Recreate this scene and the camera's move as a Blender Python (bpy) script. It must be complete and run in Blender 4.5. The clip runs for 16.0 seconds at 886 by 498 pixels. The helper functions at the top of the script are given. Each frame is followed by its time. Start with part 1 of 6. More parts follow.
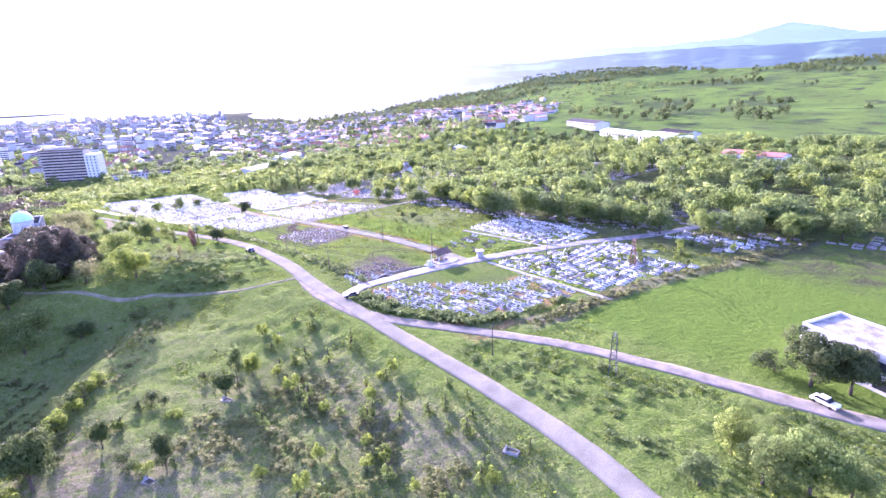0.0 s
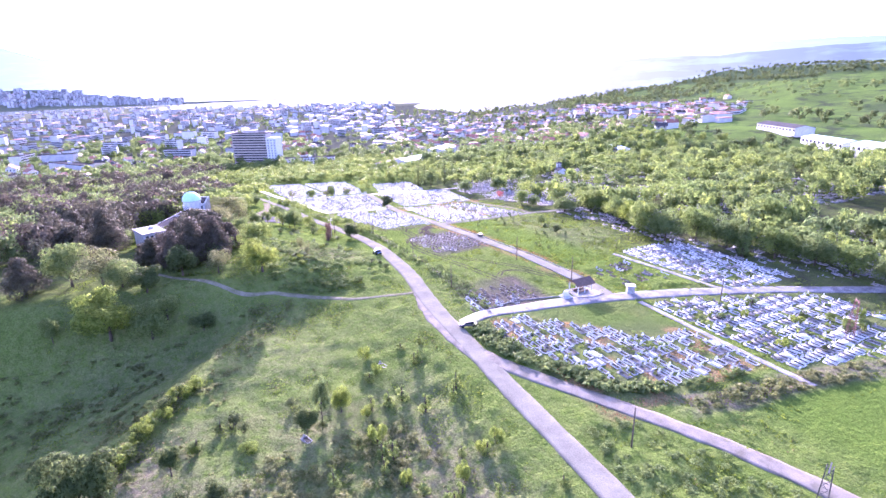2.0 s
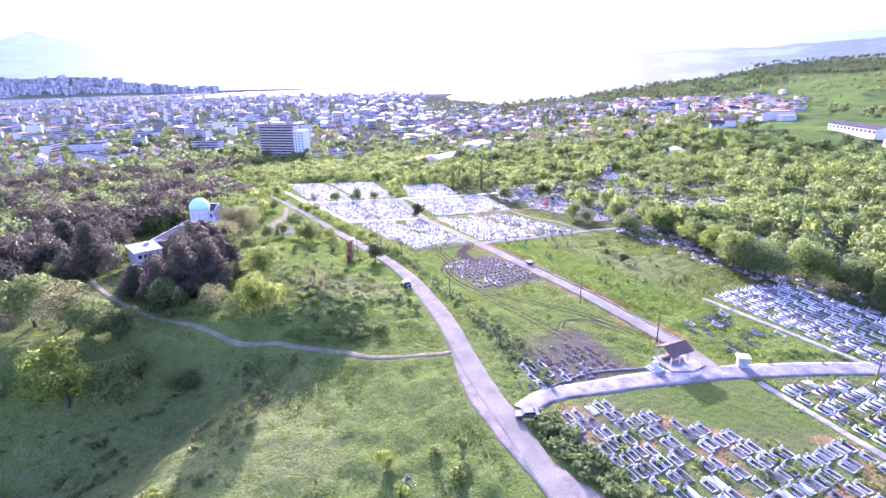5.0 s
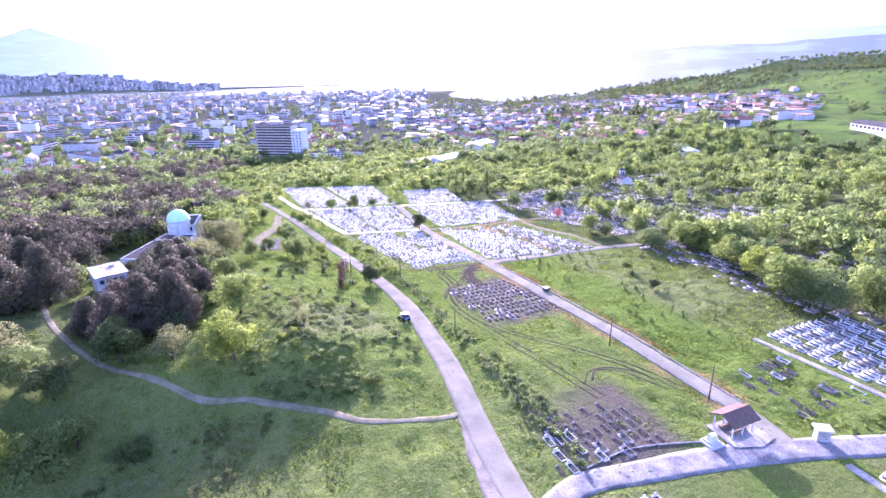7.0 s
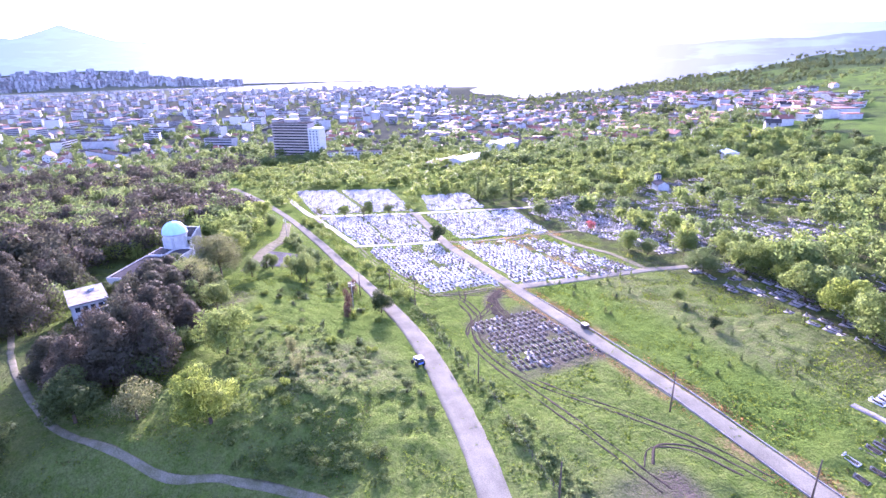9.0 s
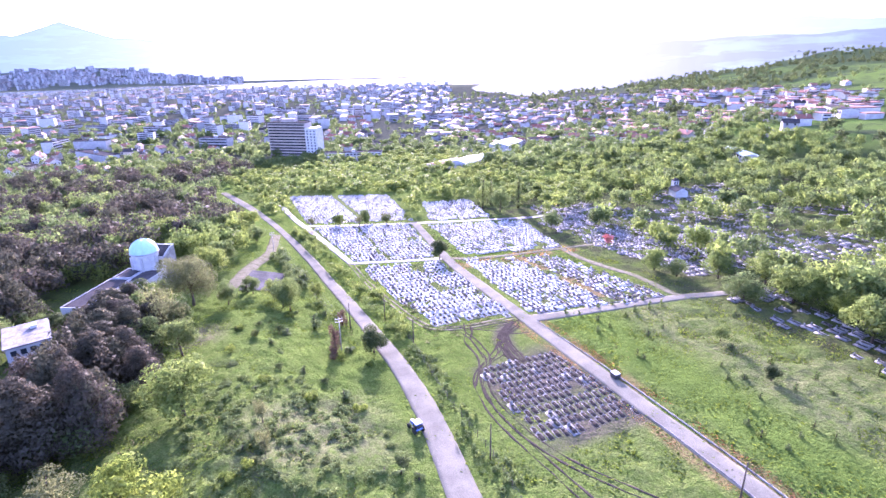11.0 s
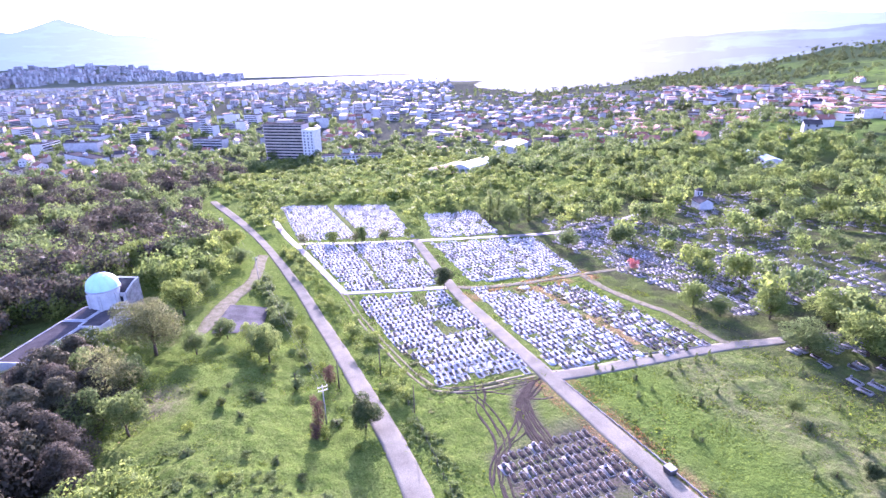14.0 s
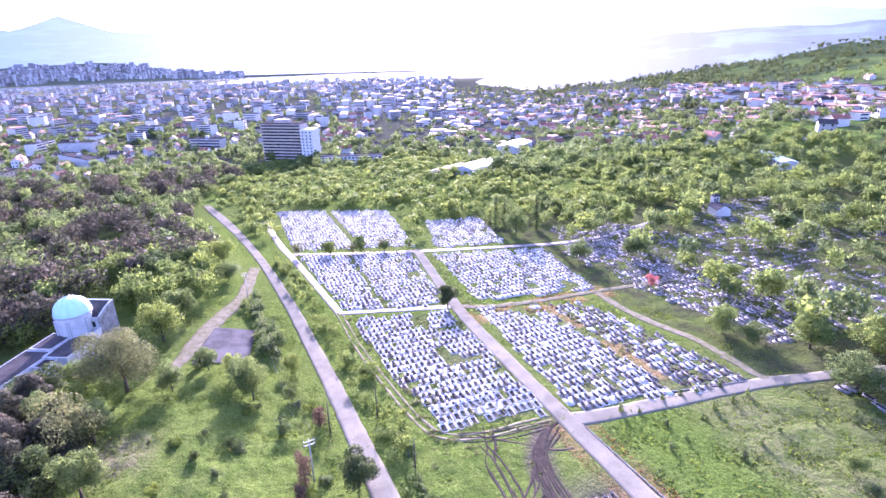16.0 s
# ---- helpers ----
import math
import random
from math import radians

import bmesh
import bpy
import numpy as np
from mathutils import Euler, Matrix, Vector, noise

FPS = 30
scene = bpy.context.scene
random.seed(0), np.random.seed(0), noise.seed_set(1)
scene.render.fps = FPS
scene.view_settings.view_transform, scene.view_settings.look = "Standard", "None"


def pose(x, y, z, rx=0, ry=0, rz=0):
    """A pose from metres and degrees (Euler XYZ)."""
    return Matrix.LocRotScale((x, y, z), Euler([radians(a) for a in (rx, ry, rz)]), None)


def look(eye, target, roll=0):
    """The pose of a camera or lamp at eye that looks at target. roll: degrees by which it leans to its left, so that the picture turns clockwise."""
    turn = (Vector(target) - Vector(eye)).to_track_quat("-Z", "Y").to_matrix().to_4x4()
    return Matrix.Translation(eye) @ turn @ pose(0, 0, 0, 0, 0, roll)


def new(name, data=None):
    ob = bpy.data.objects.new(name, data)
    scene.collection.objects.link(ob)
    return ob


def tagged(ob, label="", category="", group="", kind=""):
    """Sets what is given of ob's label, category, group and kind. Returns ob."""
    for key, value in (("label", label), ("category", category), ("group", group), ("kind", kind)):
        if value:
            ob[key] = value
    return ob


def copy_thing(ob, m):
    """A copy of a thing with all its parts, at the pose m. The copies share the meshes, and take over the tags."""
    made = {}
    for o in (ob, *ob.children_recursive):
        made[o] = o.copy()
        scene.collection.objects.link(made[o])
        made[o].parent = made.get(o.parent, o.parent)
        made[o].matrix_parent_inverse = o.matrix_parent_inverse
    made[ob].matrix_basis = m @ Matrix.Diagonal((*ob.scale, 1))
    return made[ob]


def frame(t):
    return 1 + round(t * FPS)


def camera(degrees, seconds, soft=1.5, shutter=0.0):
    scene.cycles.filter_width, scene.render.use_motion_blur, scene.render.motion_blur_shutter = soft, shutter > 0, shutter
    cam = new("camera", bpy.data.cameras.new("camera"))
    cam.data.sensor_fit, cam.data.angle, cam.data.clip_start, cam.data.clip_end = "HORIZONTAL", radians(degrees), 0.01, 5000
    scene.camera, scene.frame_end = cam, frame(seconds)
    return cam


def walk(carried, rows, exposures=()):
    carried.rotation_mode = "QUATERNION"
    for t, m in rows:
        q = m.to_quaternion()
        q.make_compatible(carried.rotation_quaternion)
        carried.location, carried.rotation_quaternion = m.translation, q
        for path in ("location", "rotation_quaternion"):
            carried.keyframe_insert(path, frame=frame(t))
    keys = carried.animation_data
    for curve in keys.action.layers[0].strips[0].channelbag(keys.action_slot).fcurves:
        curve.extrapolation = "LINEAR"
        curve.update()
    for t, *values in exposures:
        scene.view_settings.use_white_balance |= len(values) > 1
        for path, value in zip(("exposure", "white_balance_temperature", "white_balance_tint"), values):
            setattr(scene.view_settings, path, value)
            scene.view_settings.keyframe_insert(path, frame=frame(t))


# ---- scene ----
cam = camera(80.9, 16.0, 1.5)
PATH = [
    (0, (6.01, -2.15, 58.35), (-7.73, 11.07, 52.32), -2.1),
    (0.5, (3.34, 3.24, 58.34), (-11.13, 15.65, 52.3), -1.9),
    (1, (-0.14, 8.03, 58.58), (-14.83, 20.17, 52.5), -1.9),
    (1.5, (-4.66, 11.35, 58.76), (-20.65, 21.71, 52.68), -1.6),
    (2, (-9.49, 15.15, 59.07), (-26.46, 23.78, 52.96), -1.3),
    (2.5, (-14.29, 17.76, 59.26), (-31.5, 25.88, 53.12), -1.3),
    (3, (-19.72, 19.83, 59.61), (-37.07, 27.62, 53.42), -1.2),
    (3.5, (-24.92, 21.44, 59.96), (-42.3, 29.1, 53.71), -1.0),
    (4, (-30.9, 23.13, 60.22), (-48.25, 30.8, 53.89), -0.8),
    (6.5, (-56.73, 33.04, 61.04), (-74.07, 40.58, 54.54), -0.9),
    (7, (-61.76, 35.18, 61.18), (-79.11, 42.7, 54.66), -0.9),
    (7.5, (-66.46, 37.22, 61.29), (-83.8, 44.71, 54.73), -1.0),
    (8, (-71.48, 39.31, 61.45), (-88.82, 46.78, 54.86), -1.0),
    (8.5, (-76.39, 40.93, 61.56), (-93.97, 47.79, 54.94), -1.0),
    (9, (-81.63, 43.23, 61.79), (-99.22, 50.05, 55.14), -1.0),
    (11.5, (-106.54, 52.38, 62.2), (-124.11, 59.11, 55.42), -1.1),
    (12, (-111.71, 54.09, 62.58), (-129.28, 60.8, 55.77), -1.2),
    (12.5, (-115.68, 55.39, 63.18), (-133.24, 62.1, 56.34), -1.1),
    (13, (-119.03, 56.53, 63.75), (-136.59, 63.22, 56.9), -1.2),
    (13.5, (-121.41, 57.38, 64.08), (-138.97, 64.06, 57.23), -1.2),
    (14, (-123.97, 58.49, 64.25), (-141.53, 65.16, 57.38), -1.2),
    (14.5, (-126.87, 59.54, 64.53), (-144.43, 66.18, 57.63), -1.2),
    (15, (-130.6, 60.84, 64.92), (-148.14, 67.47, 57.98), -1.2),
    (15.5, (-134.25, 62.14, 64.93), (-151.79, 68.75, 57.97), -1.2),
    (16, (-137.23, 63.06, 65.07), (-154.78, 69.66, 58.1), -1.3),
]
walk(cam, [(t, look(eye, target, roll)) for t, eye, target, roll in PATH], exposures=[(0, 3.0, 5440, 60), (4, 2.88, 5420, 59), (9, 2.8, 5400, 57), (16, 2.7, 5400, 57)])

# ---- light: low evening sun ahead of the camera, clear hazy sky ----
SUN_AZ, SUN_EL = 164.0, 15.0
world = bpy.data.worlds.new("sky")
scene.world = world
world.use_nodes = True
wn = world.node_tree
sky = wn.nodes.new("ShaderNodeTexSky")
sky.sky_type = "NISHITA"
sky.sun_disc = False
sky.sun_elevation, sky.sun_rotation = radians(SUN_EL), radians(90 - SUN_AZ)
sky.air_density, sky.dust_density, sky.ozone_density = 1.0, 2.0, 1.5
wn.nodes["Background"].inputs["Strength"].default_value = 0.15
wn.links.new(sky.outputs[0], wn.nodes["Background"].inputs["Color"])
sun_data = bpy.data.lights.new("sun", "SUN")
sun_data.energy, sun_data.angle, sun_data.color = 3.8, radians(0.6), (1.0, 0.93, 0.8)
sun = new("sun", sun_data)
sun_way = Vector((math.cos(radians(SUN_AZ)) * math.cos(radians(SUN_EL)), math.sin(radians(SUN_AZ)) * math.cos(radians(SUN_EL)), math.sin(radians(SUN_EL))))
sun.matrix_world = look(tuple(sun_way * 300), (0, 0, 0))

# ---- materials ----
def material(name, colour, rough=0.8, var=0.25, scale=2.0, fine=14.0, bump=0.2, dist=0.03, spec=0.3, metal=0.0, second=None, second_scale=0.35, per_object=0.0):
    """A surface with coarse stains, fine grain and relief."""
    m = bpy.data.materials.new(name)
    m.use_nodes = True
    nt = m.node_tree
    b = nt.nodes["Principled BSDF"]
    tc = nt.nodes.new("ShaderNodeTexCoord")
    geo = nt.nodes.new("ShaderNodeNewGeometry")
    n1, n2 = nt.nodes.new("ShaderNodeTexNoise"), nt.nodes.new("ShaderNodeTexNoise")
    n1.inputs["Scale"].default_value, n2.inputs["Scale"].default_value = scale, fine
    n1.inputs["Detail"].default_value, n2.inputs["Detail"].default_value = 5, 3
    for n in (n1, n2):
        nt.links.new(geo.outputs["Position"], n.inputs["Vector"])
    ramp = nt.nodes.new("ShaderNodeMix")
    ramp.data_type = "RGBA"
    c2 = second or tuple(c * (1 - var) for c in colour)
    ramp.inputs["A"].default_value, ramp.inputs["B"].default_value = (*colour, 1), (*c2, 1)
    mr = nt.nodes.new("ShaderNodeMapRange")
    mr.inputs["From Min"].default_value, mr.inputs["From Max"].default_value = 0.36, 0.66
    nt.links.new(n1.outputs["Fac"], mr.inputs["Value"])
    nt.links.new(mr.outputs[0], ramp.inputs["Factor"])
    hsv = nt.nodes.new("ShaderNodeHueSaturation")
    mr2 = nt.nodes.new("ShaderNodeMapRange")
    mr2.inputs["From Min"].default_value, mr2.inputs["From Max"].default_value = 0.3, 0.7
    mr2.inputs["To Min"].default_value, mr2.inputs["To Max"].default_value = 1 - var, 1 + var
    nt.links.new(n2.outputs["Fac"], mr2.inputs["Value"])
    value = mr2.outputs[0]
    if per_object:
        oi = nt.nodes.new("ShaderNodeObjectInfo")
        mo = nt.nodes.new("ShaderNodeMapRange")
        mo.inputs["To Min"].default_value, mo.inputs["To Max"].default_value = 1 - per_object, 1 + per_object
        mu = nt.nodes.new("ShaderNodeMath")
        mu.operation = "MULTIPLY"
        su, fr = nt.nodes.new("ShaderNodeMath"), nt.nodes.new("ShaderNodeMath")
        su.operation, fr.operation = "ADD", "FRACT"
        nt.links.new(oi.outputs["Random"], su.inputs[0])
        nt.links.new(geo.outputs["Random Per Island"], su.inputs[1])
        nt.links.new(su.outputs[0], fr.inputs[0])
        nt.links.new(fr.outputs[0], mo.inputs["Value"])
        nt.links.new(mo.outputs[0], mu.inputs[0])
        nt.links.new(value, mu.inputs[1])
        value = mu.outputs[0]
    nt.links.new(value, hsv.inputs["Value"])
    nt.links.new(ramp.outputs["Result"], hsv.inputs["Color"])
    nt.links.new(hsv.outputs[0], b.inputs["Base Color"])
    b.inputs["Roughness"].default_value, b.inputs["Metallic"].default_value = rough, metal
    b.inputs["Specular IOR Level"].default_value = spec
    if bump:
        bp = nt.nodes.new("ShaderNodeBump")
        bp.inputs["Strength"].default_value, bp.inputs["Distance"].default_value = bump, dist
        nt.links.new(n2.outputs["Fac"], bp.inputs["Height"])
        nt.links.new(bp.outputs[0], b.inputs["Normal"])
    return m


def leaf_material(name, colour, other, through_light=0.45, var=0.35, spec=0.02):
    """Leaves: matt gloss on top, light shining through, shade varied leaf by leaf and tree by tree."""
    m = bpy.data.materials.new(name)
    m.use_nodes = True
    nt = m.node_tree
    b, out = nt.nodes["Principled BSDF"], nt.nodes["Material Output"]
    geo, oi = nt.nodes.new("ShaderNodeNewGeometry"), nt.nodes.new("ShaderNodeObjectInfo")
    at = nt.nodes.new("ShaderNodeAttribute")
    at.attribute_name = "tint"
    add = nt.nodes.new("ShaderNodeMath")
    add.operation = "ADD"
    nt.links.new(oi.outputs["Random"], add.inputs[0])
    nt.links.new(at.outputs["Fac"], add.inputs[1])
    fr = nt.nodes.new("ShaderNodeMath")
    fr.operation = "FRACT"
    nt.links.new(add.outputs[0], fr.inputs[0])
    mix = nt.nodes.new("ShaderNodeMix")
    mix.data_type = "RGBA"
    mix.inputs["A"].default_value, mix.inputs["B"].default_value = (*colour, 1), (*other, 1)
    nt.links.new(fr.outputs[0], mix.inputs["Factor"])
    hsv = nt.nodes.new("ShaderNodeHueSaturation")
    mr = nt.nodes.new("ShaderNodeMapRange")
    mr.inputs["To Min"].default_value, mr.inputs["To Max"].default_value = 1 - var, 1 + var
    nt.links.new(geo.outputs["Random Per Island"], mr.inputs["Value"])
    nt.links.new(mr.outputs[0], hsv.inputs["Value"])
    nt.links.new(mix.outputs["Result"], hsv.inputs["Color"])
    nt.links.new(hsv.outputs[0], b.inputs["Base Color"])
    b.inputs["Roughness"].default_value, b.inputs["Specular IOR Level"].default_value = 0.6, spec
    tr = nt.nodes.new("ShaderNodeBsdfTranslucent")
    h2 = nt.nodes.new("ShaderNodeHueSaturation")
    h2.inputs["Hue"].default_value, h2.inputs["Saturation"].default_value, h2.inputs["Value"].default_value = 0.485, 1.08, 1.5
    nt.links.new(hsv.outputs[0], h2.inputs["Color"])
    nt.links.new(h2.outputs[0], tr.inputs["Color"])
    ms = nt.nodes.new("ShaderNodeMixShader")
    ms.inputs[0].default_value = through_light
    nt.links.new(b.outputs[0], ms.inputs[1])
    nt.links.new(tr.outputs[0], ms.inputs[2])
    nt.links.new(ms.outputs[0], out.inputs["Surface"])
    return m


LANE_PATCHED = material("patched_lane", (0.18, 0.182, 0.19), 0.75, 0.35, 0.4, 4, 0.25, 0.01, 0.12, second=(0.08, 0.082, 0.09))
ASPHALT = material("old_asphalt", (0.185, 0.178, 0.142), 0.95, 0.22, 0.25, 6, 0.35, 0.02, 0.0, second=(0.13, 0.126, 0.102))
GRAVEL = material("gravel_road", (0.2, 0.18, 0.155), 0.95, 0.28, 0.4, 7, 0.5, 0.03, 0.0, second=(0.115, 0.108, 0.085))
CONCRETE = material("pale_concrete", (0.26, 0.257, 0.257), 0.8, 0.35, 0.45, 4, 0.25, 0.01, 0.1, second=(0.12, 0.118, 0.12))
# yard asphalt, its colour also darkened to carry the trees' shade
YARD = material("shade_dark_asphalt", (0.1, 0.098, 0.1), 0.95, 0.25, 0.3, 5, 0.3, 0.02, 0.0, second=(0.065, 0.065, 0.066))
KERB_PALE = material("pale_kerb_stone", (0.2, 0.19, 0.185), 0.85, 0.3, 0.8, 9, 0.2, 0.01, 0.2, second=(0.1, 0.095, 0.092), per_object=0.4)
PAV_ROOF = material("brown_roof_sheet", (0.13, 0.09, 0.078), 0.85, 0.15, 1.5, 9, 0.2, 0.01, 0.03, second=(0.09, 0.065, 0.057))
TRAIL = material("earth_trail", (0.165, 0.152, 0.112), 0.98, 0.3, 0.6, 6, 0.5, 0.03, 0.0, second=(0.1, 0.102, 0.058))
LEAF_HEATH = leaf_material("heathy_shrub_leaves", (0.135, 0.15, 0.062), (0.105, 0.125, 0.05), 0.45, 0.22, 0.04)
SOIL = material("churned_soil", (0.056, 0.048, 0.04), 0.98, 0.4, 0.8, 7, 0.9, 0.06, 0.0, second=(0.034, 0.03, 0.026))
MARBLE = material("white_stone", (0.55, 0.56, 0.59), 0.75, 0.18, 0.7, 11, 0.1, 0.01, 0.1, second=(0.36, 0.37, 0.39), per_object=0.3)
APRON = material("pale_paving", (0.48, 0.49, 0.51), 0.85, 0.25, 0.5, 9, 0.15, 0.01, 0.05, second=(0.26, 0.26, 0.26), per_object=0.35)
GREYSTONE = material("weathered_stone", (0.24, 0.235, 0.24), 0.7, 0.3, 0.9, 9, 0.3, 0.02, 0.35, second=(0.13, 0.13, 0.13), per_object=0.3)
BED = material("planted_bed", (0.045, 0.05, 0.03), 0.95, 0.45, 1.2, 8, 0.8, 0.05, 0.15, second=(0.06, 0.05, 0.045), per_object=0.4)
BARK = material("bark", (0.08, 0.062, 0.048), 0.95, 0.3, 2, 12, 0.6, 0.03, 0.2)
WOOD_DARK = material("dark_weathered_wood", (0.1, 0.08, 0.066), 0.9, 0.25, 3, 15, 0.3, 0.01, 0.1)
WOOD = material("weathered_wood", (0.2, 0.14, 0.1), 0.85, 0.25, 3, 15, 0.3, 0.01, 0.25)
RENDER_WHITE = material("white_render", (0.52, 0.52, 0.53), 0.85, 0.12, 0.5, 5, 0.1, 0.01, 0.1, second=(0.4, 0.4, 0.41), per_object=0.12)
RENDER_BUFF = material("buff_render", (0.5, 0.44, 0.38), 0.85, 0.15, 0.5, 5, 0.1, 0.01, 0.3, second=(0.4, 0.35, 0.31), per_object=0.3)
RENDER_GREY = material("grey_panels", (0.42, 0.42, 0.44), 0.85, 0.15, 0.3, 4, 0.1, 0.01, 0.3, second=(0.32, 0.32, 0.34), per_object=0.25)
TILE_RED = material("clay_tiles", (0.28, 0.11, 0.075), 0.8, 0.3, 0.6, 5, 0.5, 0.04, 0.3, second=(0.18, 0.08, 0.06), per_object=0.35)
ROOF_GREY = material("grey_roofing", (0.07, 0.065, 0.066), 0.9, 0.25, 0.4, 5, 0.3, 0.02, 0.0, second=(0.045, 0.043, 0.044), per_object=0.3)
ROOF_BLUE = material("pale_blue_sheet", (0.45, 0.6, 0.72), 0.4, 0.12, 0.3, 4, 0.1, 0.01, 0.5, second=(0.38, 0.52, 0.64))
DOME_MAT = material("pale_turquoise_sheet", (0.42, 0.68, 0.76), 0.45, 0.08, 0.5, 5, 0.08, 0.01, 0.4, second=(0.36, 0.6, 0.7))
GLASS = material("window_glass", (0.03, 0.035, 0.045), 0.12, 0.2, 0.3, 2, 0, 0.01, 0.6)
DARK_METAL = material("dark_metal", (0.08, 0.08, 0.085), 0.5, 0.2, 2, 9, 0.1, 0.01, 0.4, metal=0.5)
RUSTY = material("rusty_red_steel", (0.22, 0.1, 0.075), 0.8, 0.3, 2, 9, 0.2, 0.01, 0.3, second=(0.13, 0.07, 0.06))
PANEL_BROWN = material("brown_grey_panels", (0.42, 0.365, 0.345), 0.9, 0.15, 0.3, 4, 0.1, 0.01, 0.1, second=(0.33, 0.285, 0.27))
STEEL = material("galvanised_steel", (0.35, 0.35, 0.36), 0.5, 0.2, 2, 9, 0.1, 0.01, 0.4, metal=0.6)
PLASTER_POLE = material("pole_concrete", (0.3, 0.29, 0.28), 0.85, 0.2, 2, 9, 0.2, 0.01, 0.3)
CAR_WHITE = material("white_car_paint", (0.75, 0.74, 0.7), 0.3, 0.05, 1, 5, 0, 0.01, 0.5)
CAR_DARK = material("dark_car_paint", (0.05, 0.055, 0.07), 0.35, 0.1, 1, 5, 0, 0.01, 0.5)
BLUE_PAINT = material("blue_paint", (0.06, 0.14, 0.42), 0.4, 0.1, 1, 5, 0, 0.01, 0.5)
RUBBER = material("rubber", (0.02, 0.02, 0.02), 0.85, 0.2, 3, 9, 0, 0.01, 0.3)
WATER = material("river_water", (0.08, 0.1, 0.1), 0.15, 0.1, 0.02, 0.3, 0.1, 0.05, 0.5)
LEAF_FRESH = leaf_material("fresh_leaves", (0.15, 0.2, 0.056), (0.105, 0.155, 0.05), 0.5, 0.28)
LEAF_MID = leaf_material("green_leaves", (0.12, 0.165, 0.056), (0.085, 0.125, 0.05), 0.48, 0.28)
LEAF_YELLOW = leaf_material("yellow_green_leaves", (0.145, 0.195, 0.045), (0.12, 0.17, 0.042), 0.55, 0.25)
LEAF_DARK = leaf_material("dark_leaves", (0.07, 0.1, 0.035), (0.06, 0.08, 0.035), 0.4)
LEAF_PINE = leaf_material("pine_needles", (0.062, 0.066, 0.042), (0.074, 0.066, 0.05), 0.3, 0.3, 0.02)
LEAF_DRY = leaf_material("thin_budding_leaves", (0.14, 0.155, 0.068), (0.115, 0.13, 0.058), 0.4)
LEAF_RUST = leaf_material("rust_leaves", (0.12, 0.075, 0.055), (0.1, 0.068, 0.05), 0.3)
LEAF_PINK = leaf_material("coral_blossom", (0.4, 0.14, 0.12), (0.35, 0.14, 0.12), 0.3)
GRASS_BLADE = leaf_material("grass_blades", (0.125, 0.18, 0.036), (0.11, 0.162, 0.032), 0.6, 0.12, 0.0)
RUST_WEED = leaf_material("rusty_weeds", (0.34, 0.17, 0.08), (0.28, 0.2, 0.08), 0.35, 0.4)
WEED_DRY = leaf_material("dry_weeds", (0.2, 0.17, 0.08), (0.13, 0.14, 0.06), 0.35, 0.4)


# ---- building blocks ----
class Geo:
    """Points and faces of one mesh, gathered block by block."""
    def __init__(self):
        self.v, self.f, self.m = [], [], []

    def add(self, pts, faces, mat=0):
        k = len(self.v)
        self.v += [tuple(p) for p in pts]
        self.f += [tuple(k + i for i in q) for q in faces]
        self.m += [mat] * len(faces)
        return self

    def box(self, x0, y0, z0, x1, y1, z1, mat=0, top=0.0):
        """A box; top draws its upper face in by that much."""
        p = [(x0, y0, z0), (x1, y0, z0), (x1, y1, z0), (x0, y1, z0),
             (x0 + top, y0 + top, z1), (x1 - top, y0 + top, z1), (x1 - top, y1 - top, z1), (x0 + top, y1 - top, z1)]
        return self.add(p, [(3, 2, 1, 0), (4, 5, 6, 7), (0, 1, 5, 4), (1, 2, 6, 5), (2, 3, 7, 6), (3, 0, 4, 7)], mat)

    def tube(self, a, b, r0, r1, n=6, mat=0, caps=True):
        a, b = Vector(a), Vector(b)
        q = (b - a).to_track_quat("Z", "Y")
        ring = [q @ Vector((math.cos(2 * math.pi * i / n), math.sin(2 * math.pi * i / n), 0)) for i in range(n)]
        p = [a + c * r0 for c in ring] + [b + c * r1 for c in ring]
        fs = [(i, (i + 1) % n, n + (i + 1) % n, n + i) for i in range(n)]
        if caps:
            fs += [tuple(range(n, 2 * n)), tuple(reversed(range(n)))]
        return self.add(p, fs, mat)

    def slab(self, outline, x0, x1, mat=0):
        """An outline in y and z, drawn out from x0 to x1."""
        n = len(outline)
        p = [(x0, y, z) for y, z in outline] + [(x1, y, z) for y, z in outline]
        return self.add(p, [tuple(reversed(range(n))), tuple(range(n, 2 * n))] + [(i, (i + 1) % n, n + (i + 1) % n, n + i) for i in range(n)], mat)

    def plate(self, outline, z0, z1, mat=0):
        """An outline in x and y, drawn up from z0 to z1."""
        n = len(outline)
        p = [(x, y, z0) for x, y in outline] + [(x, y, z1) for x, y in outline]
        return self.add(p, [tuple(reversed(range(n))), tuple(range(n, 2 * n))] + [(i, (i + 1) % n, n + (i + 1) % n, n + i) for i in range(n)], mat)

    def moved(self, m):
        g = Geo()
        g.v = [tuple(m @ Vector(p)) for p in self.v]
        g.f, g.m = list(self.f), list(self.m)
        return g

    def join(self, other):
        k = len(self.v)
        self.v += other.v
        self.f += [tuple(k + i for i in q) for q in other.f]
        self.m += other.m
        return self

    def mesh(self, name, mats, smooth=False):
        me = bpy.data.meshes.new(name)
        me.from_pydata(self.v, [], self.f)
        for m in (mats if isinstance(mats, (list, tuple)) else [mats]):
            me.materials.append(m)
        me.polygons.foreach_set("material_index", self.m)
        if smooth:
            me.polygons.foreach_set("use_smooth", [True] * len(self.f))
        me.update()
        return me


